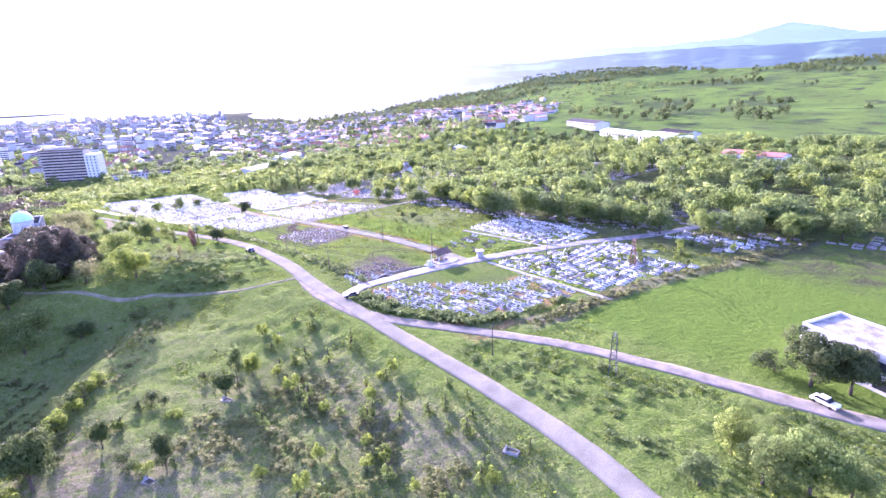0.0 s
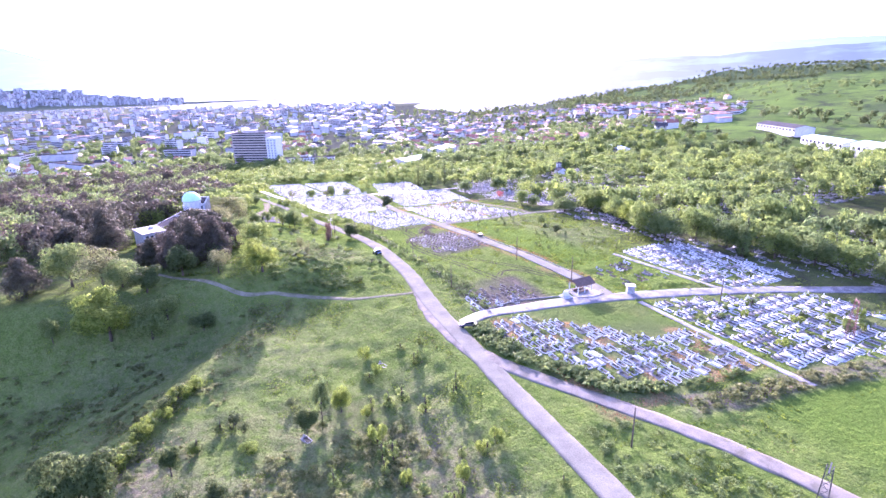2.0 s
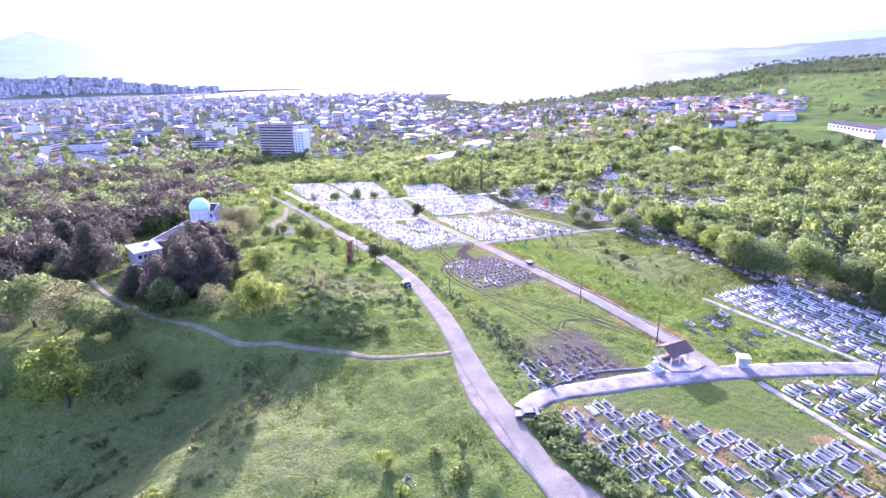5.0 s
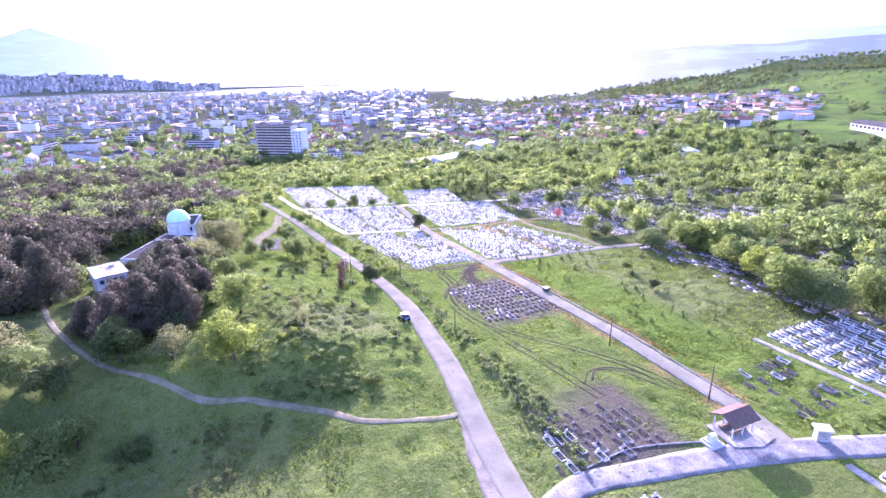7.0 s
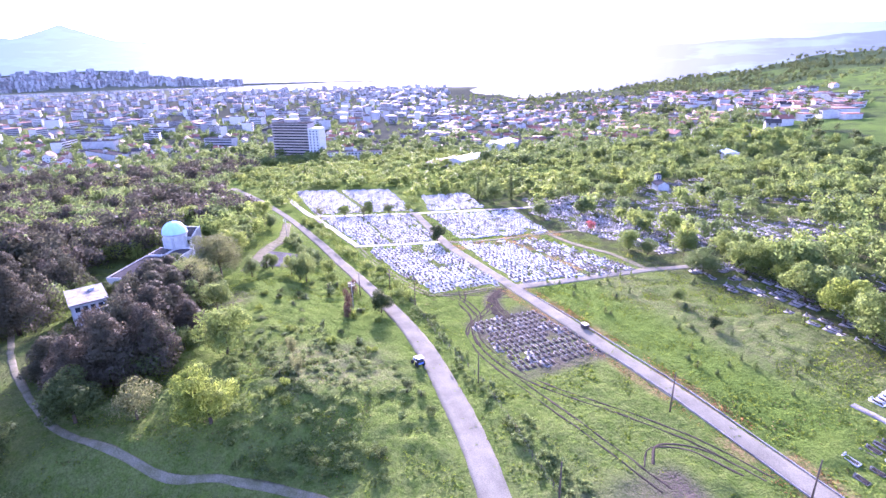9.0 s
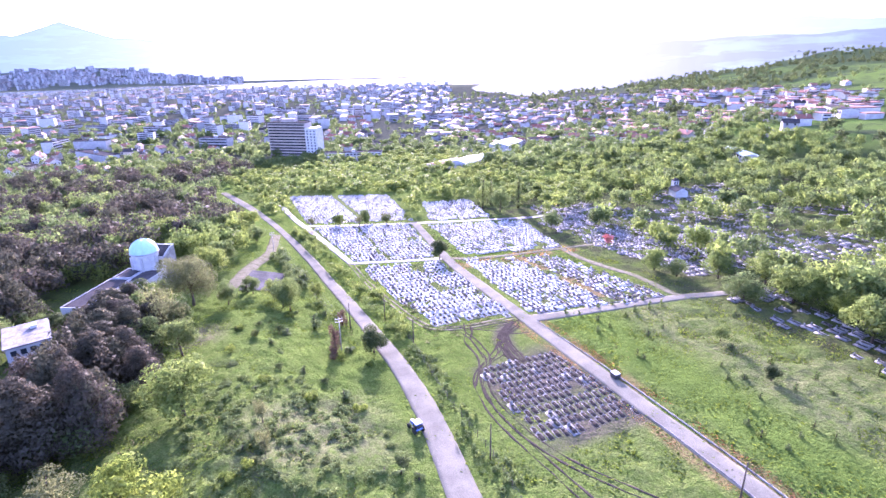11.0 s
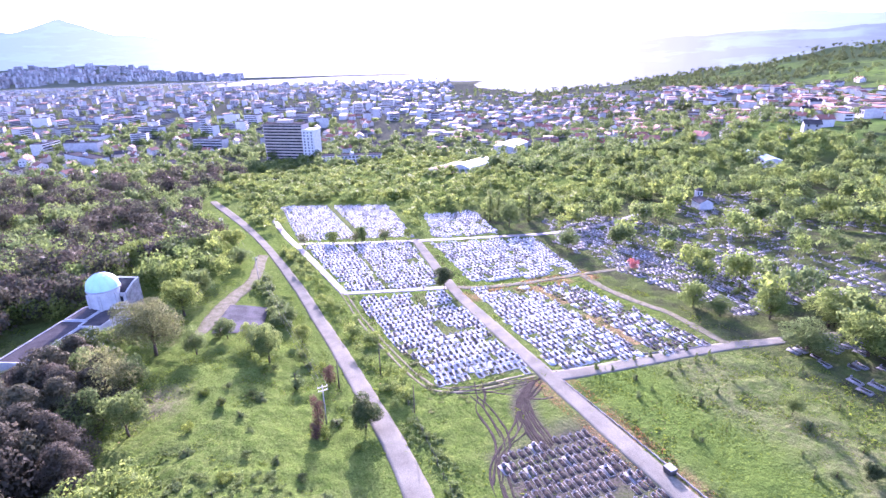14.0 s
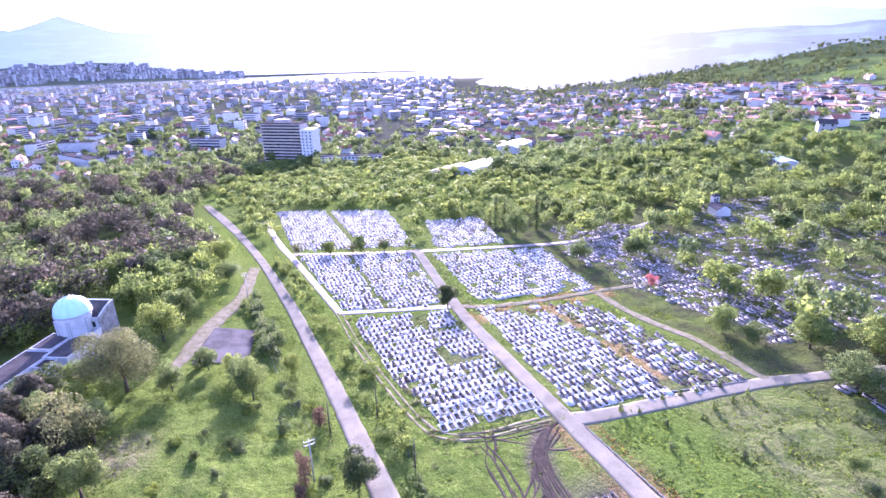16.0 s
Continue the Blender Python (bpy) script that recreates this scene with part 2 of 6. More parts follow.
def part(name, g, mats, parent, label="", smooth=False):
    """One mesh object under a thing or a part; places are local to the parent."""
    ob = new(name, g.mesh(name, mats, smooth) if isinstance(g, Geo) else g)
    ob.parent = parent
    return tagged(ob, label)


def thing(name, label, category, group="", kind="", m=None):
    ob = tagged(new(name), label, category, group, kind)
    if m is not None:
        ob.matrix_world = m
    return ob


def quads_mesh(name, v, f, mats, smooth=False, normals=None, tint=None, mi=None):
    """A large mesh from arrays of points and faces of one corner count."""
    me = bpy.data.meshes.new(name)
    v, f = np.asarray(v, dtype=np.float32), np.asarray(f, dtype=np.int32)
    me.vertices.add(len(v))
    me.vertices.foreach_set("co", v.ravel())
    me.loops.add(f.size)
    me.loops.foreach_set("vertex_index", f.ravel())
    me.polygons.add(len(f))
    me.polygons.foreach_set("loop_start", np.arange(0, f.size, f.shape[1], dtype=np.int32))
    for m in (mats if isinstance(mats, (list, tuple)) else [mats]):
        me.materials.append(m)
    if mi is not None:
        me.polygons.foreach_set("material_index", np.asarray(mi, dtype=np.int32))
    me.update(calc_edges=True)
    if smooth or normals is not None:
        me.polygons.foreach_set("use_smooth", np.ones(len(f), dtype=bool))
    if normals is not None:
        me.normals_split_custom_set_from_vertices([tuple(n) for n in np.asarray(normals, dtype=float)])
    if tint is not None:
        a = me.attributes.new("tint", "FLOAT", "POINT")
        a.data.foreach_set("value", np.asarray(tint, dtype=np.float32))
    return me


# ---- the lie of the land ----
def step(a, b, v):
    s = np.clip((np.asarray(v, float) - a) / (b - a), 0, 1)
    return s * s * (3 - 2 * s)


def vnoise(x, y, size, seed):
    """Smooth lattice noise from -1 to 1 with cells of that size."""
    x, y = np.asarray(x, float) / size, np.asarray(y, float) / size
    xi, yi = np.floor(x), np.floor(y)
    fx, fy = x - xi, y - yi
    fx, fy = fx * fx * (3 - 2 * fx), fy * fy * (3 - 2 * fy)

    def h(a, b):
        s = np.sin(a * 127.1 + b * 311.7 + seed * 74.7) * 43758.5453
        return (s - np.floor(s)) * 2 - 1
    return (h(xi, yi) * (1 - fx) + h(xi + 1, yi) * fx) * (1 - fy) + (h(xi, yi + 1) * (1 - fx) + h(xi + 1, yi + 1) * fx) * fy


HILL_R = [430, 600, 900, 1200, 1600, 2200, 3000, 4200, 9000]
HILL_Z = [2, 9, 14, 27, 50, 92, 120, 120, 120]
SLOPE_X = [-6000, -1300, -660, -440, -312, -260, -212, -175, -140, -100, 6000]
SLOPE_Z = [-45, -45, -34, -17, -8, -5, 0, 2.8, 4.6, 5, 5]


def land(x, y):
    """Height of the smooth ground."""
    x, y = np.asarray(x, float), np.asarray(y, float)
    z = np.interp(x, SLOPE_X, SLOPE_Z)
    z = z + 4.0 * step(68, 44, y) * step(-144, -166, x) * step(-440, -320, x)
    z = z + step(-164, -140, x) * (-3.0 * step(64, 38, y) - 1.2 * np.exp(-((x + 136) / 14) ** 2) * step(52, 32, y) - 0.12 * np.clip(8 - y, 0, 60) - 6.5 * step(0, 15, -0.55 * (x + 90) - 0.83 * (y + 5)))
    r, az = np.hypot(x + 60, y - 40), np.degrees(np.arctan2(y - 40, x + 60)) % 360
    hill = step(152, 116, az) * step(40, 60, az) * step(430, 560, r)
    rise = np.interp(r, HILL_R, HILL_Z) + step(700, 1100, r) * (15 * vnoise(x + 0.5 * y, 1.6 * y, 430, 3) + 7 * vnoise(x, y, 170, 5))
    z = z + hill * (rise - z)
    z = z + 0.15 * np.clip(-x - 3900, 0, 900) * step(180, 191, az) * step(230, 214, az)
    return z


def ground_z(x, y):
    return float(land(x, y))


def path_points(ctrl, gap=2.0):
    """A smooth line through the control points, every gap metres."""
    c = [Vector((*p, 0)) for p in ctrl]
    c = [c[0] * 2 - c[1]] + c + [c[-1] * 2 - c[-2]]
    out = []
    for i in range(1, len(c) - 2):
        p0, p1, p2, p3 = c[i - 1:i + 3]
        n = max(2, int((p2 - p1).length / gap))
        for k in range(n):
            t = k / n
            out.append(0.5 * ((2 * p1) + (p2 - p0) * t + (2 * p0 - 5 * p1 + 4 * p2 - p3) * t * t + (3 * p1 - p0 - 3 * p2 + p3) * t ** 3))
    out.append(c[-2])
    return [(p.x, p.y) for p in out]


def ribbon(name, ctrl, width, mat, lift=0.05, ragged=0.0, seed=1, gap=2.0, thick=0.25, label="", category="road", lanes=6, crown=0.06):
    """A road surface laid along a line on the ground, with a real edge; width may be a number or one for each control point."""
    pts = path_points(ctrl, gap)
    n = len(pts)
    wid = [width] * n if not isinstance(width, (list, tuple)) else list(np.interp(np.linspace(0, len(width) - 1, n), range(len(width)), width))
    v, f = [], []
    for i, (x, y) in enumerate(pts):
        a, b = pts[max(0, i - 1)], pts[min(n - 1, i + 1)]
        d = Vector((b[0] - a[0], b[1] - a[1])).normalized()
        sx, sy = -d.y, d.x
        rl = ragged * (float(vnoise(i * gap, 0, 3.1, seed)) + 0.6 * float(vnoise(i * gap, 0, 1.3, seed + 5)))
        rr = ragged * (float(vnoise(i * gap, 9, 3.1, seed + 1)) + 0.6 * float(vnoise(i * gap, 9, 1.3, seed + 6)))
        for j in range(lanes + 1):
            k = j / lanes * 2 - 1
            o = k * wid[i] / 2 + (rl if j == lanes else 0) + (rr if j == 0 else 0)
            px_, py_ = x + sx * o, y + sy * o
            v.append((px_, py_, ground_z(px_, py_) + lift + crown * (1 - k * k)))
    w = lanes + 1
    for i in range(n - 1):
        for j in range(lanes):
            f.append((i * w + j, (i + 1) * w + j, (i + 1) * w + j + 1, i * w + j + 1))
    k = len(v)
    for side in (0, lanes):
        s = len(v)
        for i in range(n):
            p = v[i * w + side]
            v.append((p[0], p[1], p[2] - thick))
        for i in range(n - 1):
            q = (i * w + side, s + i, s + i + 1, (i + 1) * w + side)
            f.append(q if side == 0 else tuple(reversed(q)))
    ob = new(name, quads_mesh(name, v, [tuple(reversed(q)) for q in f], mat, True))
    ROADS.append((np.array(pts), float(np.mean(wid)) / 2))
    return tagged(ob, label, category, kind="structure")


ROADS = []

# ---- roads and paths ----
MAIN = [(14, 47), (-17, 55.4), (-31, 58.8), (-51, 61.3), (-75, 63.2), (-90, 64.6), (-103, 66), (-116, 67.3), (-130, 69.6), (-145, 72.4), (-160, 74.2), (-175, 75.6), (-193, 76), (-210, 75.2), (-240, 73.6), (-277, 70.8), (-300, 68.4), (-335, 64.2), (-371, 58.5), (-426, 48.6), (-488, 35.7)]
AVENUE_Y = 112.0
ribbon("road_main", MAIN, [4.2, 4.2, 4.2, 4.2, 4.2, 4.4, 4.8, 4.8, 4.3, 3.9, 3.8, 3.7, 3.6, 3.6, 3.6, 3.8, 4.2, 4.8, 5, 5, 4], ASPHALT, 0.08, 0.1, 1, label="narrow old asphalt road with crumbling edges", gap=1.5)
ribbon("road_fork", [(-97.5, 64.6), (-92.5, 65.4), (-87.3, 66.8), (-82, 68.9), (-74, 72.4), (-66, 76.2), (-48, 84), (-26, 89.4), (-8, 92.2), (6, 95), (45, 104)], [4.2, 3.6, 3.4, 3.4, 3.5, 3.7, 4, 4, 4.4, 5, 5], GRAVEL, 0.06, 0.2, 3, label="pale gravel road with ragged verges", gap=1.5)
ribbon("road_shoulder", [(-88, 63.4), (-98, 63.4), (-110, 64.4), (-122, 66.4), (-135, 69.2)], [0.6, 2.6, 4.2, 3.2, 0.6], GRAVEL, 0.03, 0.3, 7, label="beige gravel shoulder beside the asphalt road", gap=1.5)
ribbon("avenue", [(-102, 110.5), (-108, 111.8), (-116, AVENUE_Y), (-150, AVENUE_Y - 0.2), (-182, AVENUE_Y - 0.2), (-206, AVENUE_Y + 0.4), (-230, AVENUE_Y + 1.4), (-270, AVENUE_Y + 4), (-328, AVENUE_Y + 11)], 3.7, ASPHALT, 0.07, 0.1, 11, label="straight asphalt avenue with concrete kerbs", gap=2)
ribbon("gate_road", [(-106.4, 70), (-108.2, 76), (-107, 84), (-104.5, 96), (-101.2, 108), (-97.6, 118), (-93.6, 128), (-89, 138), (-81.5, 153), (-69, 175), (-60, 198)], [4, 4.4, 5, 5, 5, 4.6, 4.4, 4.2, 4.2, 4, 4], LANE_PATCHED, 0.06, 0.1, 13, label="patched pale concrete lane inside the burial ground")
ribbon("cross_lane", [(-204, 112.5), (-202.5, 120), (-201, 132.5), (-198.4, 154), (-195.5, 166), (-191, 184)], [4.2, 4, 3.8, 3.8, 3.2, 2.6], ASPHALT, 0.05, 0.12, 17, label="concrete cross lane beside the grave rows")
ribbon("cross_lane_far", [(-277.6, 82.5), (-272.6, 98), (-267.4, 114)], [2.4, 2.6, 3.0], CONCRETE, 0.05, 0.12, 19, label="pale concrete lane between two grave fields")
ribbon("cross_lane_earth", [(-266.4, 117), (-262.5, 124), (-259.4, 141), (-258, 160), (-254.3, 188)], [2.8, 2.6, 2.4, 2.4, 2], TRAIL, 0.05, 0.25, 20, label="sandy lane between two grave fields")
ribbon("upper_lane", [(-346.5, 75.5), (-335, 99), (-325.3, 122), (-314, 155), (-307, 180), (-308, 204), (-317, 236), (-325, 257)], [3, 3.2, 3.8, 3.4, 3.4, 3.2, 3, 3], LANE_PATCHED, 0.05, 0.12, 23, label="grey lane behind the grave fields")
ribbon("field_lane", [(-414.5, 68), (-386, 70.2), (-358.7, 72.5), (-339, 75.3), (-308, 79), (-278, 82.6)], [3, 2.8, 2.8, 2.6, 2.4, 2.4], CONCRETE, 0.05, 0.08, 29, label="pale concrete lane beside the grave fields")
LOOP = [(-279, 82.4), (-264, 82.8), (-250, 83.3), (-227, 85.3), (-216, 86.8), (-210.5, 88.6), (-207.6, 92.4), (-206.4, 98), (-206.2, 104), (-206, 110)]
for k, off in enumerate((-0.75, 0.75)):
    loop_pts = path_points(LOOP, 4.0)
    line_pts = []
    for i, (x, y) in enumerate(loop_pts):
        a, b = loop_pts[max(0, i - 1)], loop_pts[min(len(loop_pts) - 1, i + 1)]
        d = Vector((b[0] - a[0], b[1] - a[1])).normalized()
        line_pts.append((x - d.y * off, y + d.x * off))
    ribbon("wheel_track", line_pts, 0.62, TRAIL, 0.02, 0.16, 30 + k, 1.2, 0.2, "worn wheel track in the grass round the grave field", "track", lanes=2, crown=0.01)
ribbon("side_lane", [(-199, 157), (-207, 157.5), (-219, 158.6), (-232, 157), (-244, 157), (-257, 158.8)], 2.4, TRAIL, 0.04, 0.3, 31, label="worn earth lane at the edge of the trees")
ribbon("footpath", [(-95, 114.3), (-82, 113.4), (-64, 112.4), (-52, 112)], 1.5, CONCRETE, 0.05, 0.05, 37, label="pale concrete footpath between graves", category="footpath")
ribbon("footpath_upper", [(-127, 137), (-110, 138), (-92, 139), (-86, 142)], 1.5, CONCRETE, 0.05, 0.05, 41, label="pale concrete footpath between graves", category="footpath")
ribbon("earth_trail", [(-130.5, 68), (-131, 63), (-137, 52.7), (-145.3, 46), (-151.5, 36), (-155.6, 26.5), (-161.5, 18.8), (-168, 11.3), (-178.5, 4.6), (-201, -6), (-220, -12.5), (-250, -22)], 1.3, TRAIL, 0.03, 0.14, 43, label="pale earth trail winding through the meadow", category="trail")
ribbon("drive", [(-333, 60.5), (-314, 58), (-297, 55.2), (-284.7, 50.8), (-271, 46), (-261, 43), (-252, 40)], [4, 3.8, 3.6, 3.8, 4.6, 5, 3], TRAIL, 0.05, 0.2, 47, label="curving drive to the observatory yard")
ribbon("road_yard", [(-254, 50.2), (-263, 51.8), (-274.5, 53.6)], 11.5, YARD, 0.07, 0.1, 49, label="grey asphalt parking yard", category="parking yard", lanes=10)
for k, line in enumerate(([(-203, 109), (-199, 104), (-193.5, 99.5), (-189, 95), (-184, 89.5), (-176, 87), (-168, 86.5), (-152, 88.5), (-139, 90.5), (-124, 93)],
                          [(-201, 108), (-196, 101), (-190, 98), (-186.5, 92.5), (-178, 88.6), (-167, 88.2), (-155, 91), (-141, 99), (-130, 105), (-120, 108)],
                          [(-129, 94), (-132, 98), (-129, 103), (-122, 106)],
                          [(-209, 98), (-203, 96), (-199, 94), (-189, 93), (-180, 88)])):
    for off in (-0.8, 0.8):
        ribbon("tyre_rut", [(x, y + off) for x, y in line], 0.34, SOIL, 0.02, 0.16, 51 + k * 2 + int(off > 0), 1.2, 0.2, "dark wheel rut pressed into the grass", "rut", lanes=2, crown=0.01)
CHURNED = [(-204.6, 111), (-203, 107.2), (-200, 104), (-196.5, 101.8), (-192.3, 100.6), (-188, 100), (-183.5, 99.5)]
for k, off in enumerate((-1.9, -1.25, -0.7, 0.0, 0.55, 1.2, 1.85)):
    ribbon("tyre_rut", [(x + 0.6 * off * (0.5 + 0.1 * i), y - 0.95 * off) for i, (x, y) in enumerate(CHURNED)], 0.46, SOIL, 0.025, 0.2, 71 + k, 0.8, 0.2, "dark wheel rut pressed into the grass", "rut", lanes=2, crown=0.01)
for k, line in enumerate(([(-205.2, 109), (-206, 104), (-206.8, 98), (-209, 92)], [(-204, 110.2), (-204.6, 104), (-205.2, 98.5), (-207.6, 92)], [(-203.5, 109), (-203.6, 103), (-204.4, 97), (-206.4, 92)],
                          [(-207.1, 95.2), (-204.4, 97.9), (-201.1, 101.7), (-197.6, 105.8), (-196.9, 108.8)], [(-203.5, 95.4), (-199.7, 96), (-195.5, 95.9), (-191, 95.4), (-187, 94)],
                          [(-204.5, 94.2), (-200, 94.8), (-195.5, 94.6), (-190, 93.6)])):
    ribbon("tyre_rut", line, 0.4, SOIL, 0.025, 0.12, 81 + k, 0.8, 0.2, "dark wheel rut pressed into the grass", "rut", lanes=2, crown=0.01)

# ---- the ground sheet ----
def axis(lo, hi, fine, coarse, start):
    """Grid lines: fine between lo and hi, then ever wider."""
    a = list(np.arange(lo, hi + fine / 2, fine))
    for sign, end in ((-1, coarse[0]), (1, coarse[1])):
        p, g = (a[0] if sign < 0 else a[-1]), start
        ext = []
        while sign * (end - p) > 0:
            p += sign * g
            g = min(g * 1.09, 75)
            ext.append(p)
        a = ext[::-1] + a if sign < 0 else a + ext
    return np.array(a)


gx, gy = axis(-300, 20, 1.0, (-5200, 1200), 1.4), axis(-40, 170, 1.0, (-3600, 5000), 1.4)
X, Y = np.meshgrid(gx, gy, indexing="ij")
near = step(-520, -330, X) * step(330, 220, Y) * step(-140, -60, Y)
clear = np.ones_like(X)
sink = np.zeros_like(X)
for pts, half in ROADS:
    box = (X > pts[:, 0].min() - 8) & (X < pts[:, 0].max() + 8) & (Y > pts[:, 1].min() - 8) & (Y < pts[:, 1].max() + 8)
    xs, ys = X[box], Y[box]
    d = np.full(xs.shape, 1e9)
    a, b = pts[:-1], pts[1:]
    for (ax, ay), (bx, by) in zip(a, b):
        dx, dy = bx - ax, by - ay
        t = np.clip(((xs - ax) * dx + (ys - ay) * dy) / (dx * dx + dy * dy + 1e-9), 0, 1)
        d = np.minimum(d, np.hypot(xs - ax - t * dx, ys - ay - t * dy))
    clear[box] = np.minimum(clear[box], step(half + 0.4, half + 4, d))
    if half > 0.6:
        sink[box] = np.maximum(sink[box], 0.1 * step(half + 0.3, half - 0.8, d))


def inside(x0, x1, y0, y1, soft=1.5):
    """1 inside a stretch of the plan, fading to 0 round it."""
    return step(x0 - soft, x0 + soft, X) * step(x1 + soft, x1 - soft, X) * step(y0 - soft, y0 + soft, Y) * step(y1 + soft, y1 - soft, Y)


FIELDS = {"near": [(-271, 86), (-264, 112.8), (-208, 110.2), (-211, 90.4), (-234, 86.6)], "east": [(-262, 120.5), (-252, 149.5), (-231, 152.4), (-198.5, 153.6), (-206.6, 115.4)],
          "west": [(-343, 77), (-325, 119.5), (-269, 113.4), (-278.5, 85)], "north": [(-317, 127), (-304, 168), (-260, 160.5), (-268, 123.6)],
          "far": [(-440, 75), (-408, 132), (-333, 124), (-351, 77)], "far_edge": [(-372, 143), (-366, 169), (-318.5, 159), (-326, 131)]}


def within(poly, x, y):
    """True inside a convex stretch of the plan."""
    n, keep, area = len(poly), True, 0
    for (ax, ay), (bx, by) in zip(poly, poly[1:] + poly[:1]):
        area += ax * by - bx * ay
    for (ax, ay), (bx, by) in zip(poly, poly[1:] + poly[:1]):
        keep = keep & ((((bx - ax) * (y - ay) - (by - ay) * (x - ax)) * (1 if area > 0 else -1)) > 0)
    return keep


plots = [(-186, -158, 90, 110), (-127, -108, 77, 97), (-104, -62, 72, 112), (-96, -54, 117, 158), (-127, -85, 139, 164)]
graves_mask = np.zeros_like(X)
for q in plots:
    graves_mask = np.maximum(graves_mask, inside(*q))
for poly in FIELDS.values():
    graves_mask = np.maximum(graves_mask, within(poly, X, Y).astype(float))
soil = np.clip(0.95 * inside(-187, -157, 89, 110.5, 1.5) + 0.9 * inside(-128, -108, 78, 97, 3) + 0.35 * graves_mask , 0, 1)
dch = np.full(X.shape, 1e9)
for (ax, ay), (bx, by) in zip(CHURNED[:-1], CHURNED[1:]):
    tt = np.clip(((X - ax) * (bx - ax) + (Y - ay) * (by - ay)) / ((bx - ax) ** 2 + (by - ay) ** 2), 0, 1)
    dch = np.minimum(dch, np.hypot(X - ax - tt * (bx - ax), Y - ay - tt * (by - ay)))
soil = np.maximum(soil, 0.95 * step(3.2, 1.6, dch))
soil = np.maximum(soil, 0.7 * inside(-190, -184, 92, 110, 2))
soil *= 0.8 + 0.5 * vnoise(X, Y, 7, 8)
rust = inside(-105, -61, 73, 112, 2) * step(0.1, 0.4, vnoise(X, Y, 4.5, 61) + 0.3 * vnoise(X, Y, 1.9, 64))
rust = np.maximum(rust, 0.8 * step(5.2, 3.4, np.abs(Y - AVENUE_Y)) * inside(-204, -112, 106, 119, 2) * step(-0.25, 0.2, vnoise(X, Y, 6, 62)))
rust = np.maximum(rust, inside(-262, -252, 117, 163, 1.5) * step(-0.2, 0.3, vnoise(X, Y, 5, 63)))
rust = np.maximum(rust, inside(-256, -205, 137.5, 141.5, 1.0) * step(-0.2, 0.3, vnoise(X, Y, 5, 65)))
lawn = step(0, 1.5, np.interp(Y, [84, 94, 104, 111], [-103.5, -90, -80.5, -80.5]) - X) * inside(-103, -79, 86, 112.5, 1)
rust = rust * (1 - 0.9 * lawn)
hillside = step(-104, -92, X) * step(58, 46, Y) * step(-20, 5, Y)
dry = np.clip(hillside * (0.55 + 0.6 * vnoise(X, Y, 15, 2)) + 0.4 * inside(-205, -128, 130, 162, 8) * (0.8 + 0.6 * vnoise(X, Y, 12, 4))
              + 0.5 * inside(-186, -166, 44, 68, 5) + 0.8 * inside(-229, -217, 31, 41, 3) + 0.25 * inside(-150, -104, -40, 40, 12) + 1.0 * step(4.2, 2.2, np.abs(X - np.interp(Y, [88, 96.6, 111, 123, 139, 156, 175, 197], [-60, -57.5, -55.2, -52, -47, -40, -33.8, -27]) - 1)) * inside(-70, -20, 86, 200, 3) + 0.03 + 0.2 * vnoise(X, Y, 40, 6), 0, 1)
edge_x = np.interp(Y, [88, 96.6, 111, 123, 139, 156, 175, 197], [-60, -57.5, -55.2, -52, -47, -40, -33.8, -27])
verge = step(4.2, 2.2, np.abs(X - edge_x - 1)) * inside(-70, -20, 86, 200, 3)
lush = np.clip(inside(-56, 60, 96, 230, 6) * step(0, 3, X - edge_x - 2) + 0.8 * inside(-205, -122, 117, 134, 5) + lawn, 0, 1)
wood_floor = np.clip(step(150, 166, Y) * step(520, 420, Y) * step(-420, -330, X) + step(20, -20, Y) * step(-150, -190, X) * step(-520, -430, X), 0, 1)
mead = (1 - graves_mask) * clear * near
rough = 0.24 * vnoise(X + 0.4 * Y, Y, 2.1, 14) + 0.22 * vnoise(X, 1.5 * Y, 5.3, 11) + 0.26 * vnoise(X, Y, 2.6, 12) * (1 + 0.6 * step(72, 64, Y) * step(-140, -150, X)) + 0.35 * vnoise(X, Y, 17, 13) * (1 - lush)
Z = land(X, Y) + rough * mead * (1 - 0.8 * lush) - sink
gv = np.stack([X, Y, Z], -1).reshape(-1, 3)
ni, nj = X.shape
idx = np.arange(ni * nj).reshape(ni, nj)
gf = np.stack([idx[:-1, :-1], idx[1:, :-1], idx[1:, 1:], idx[:-1, 1:]], -1).reshape(-1, 4)


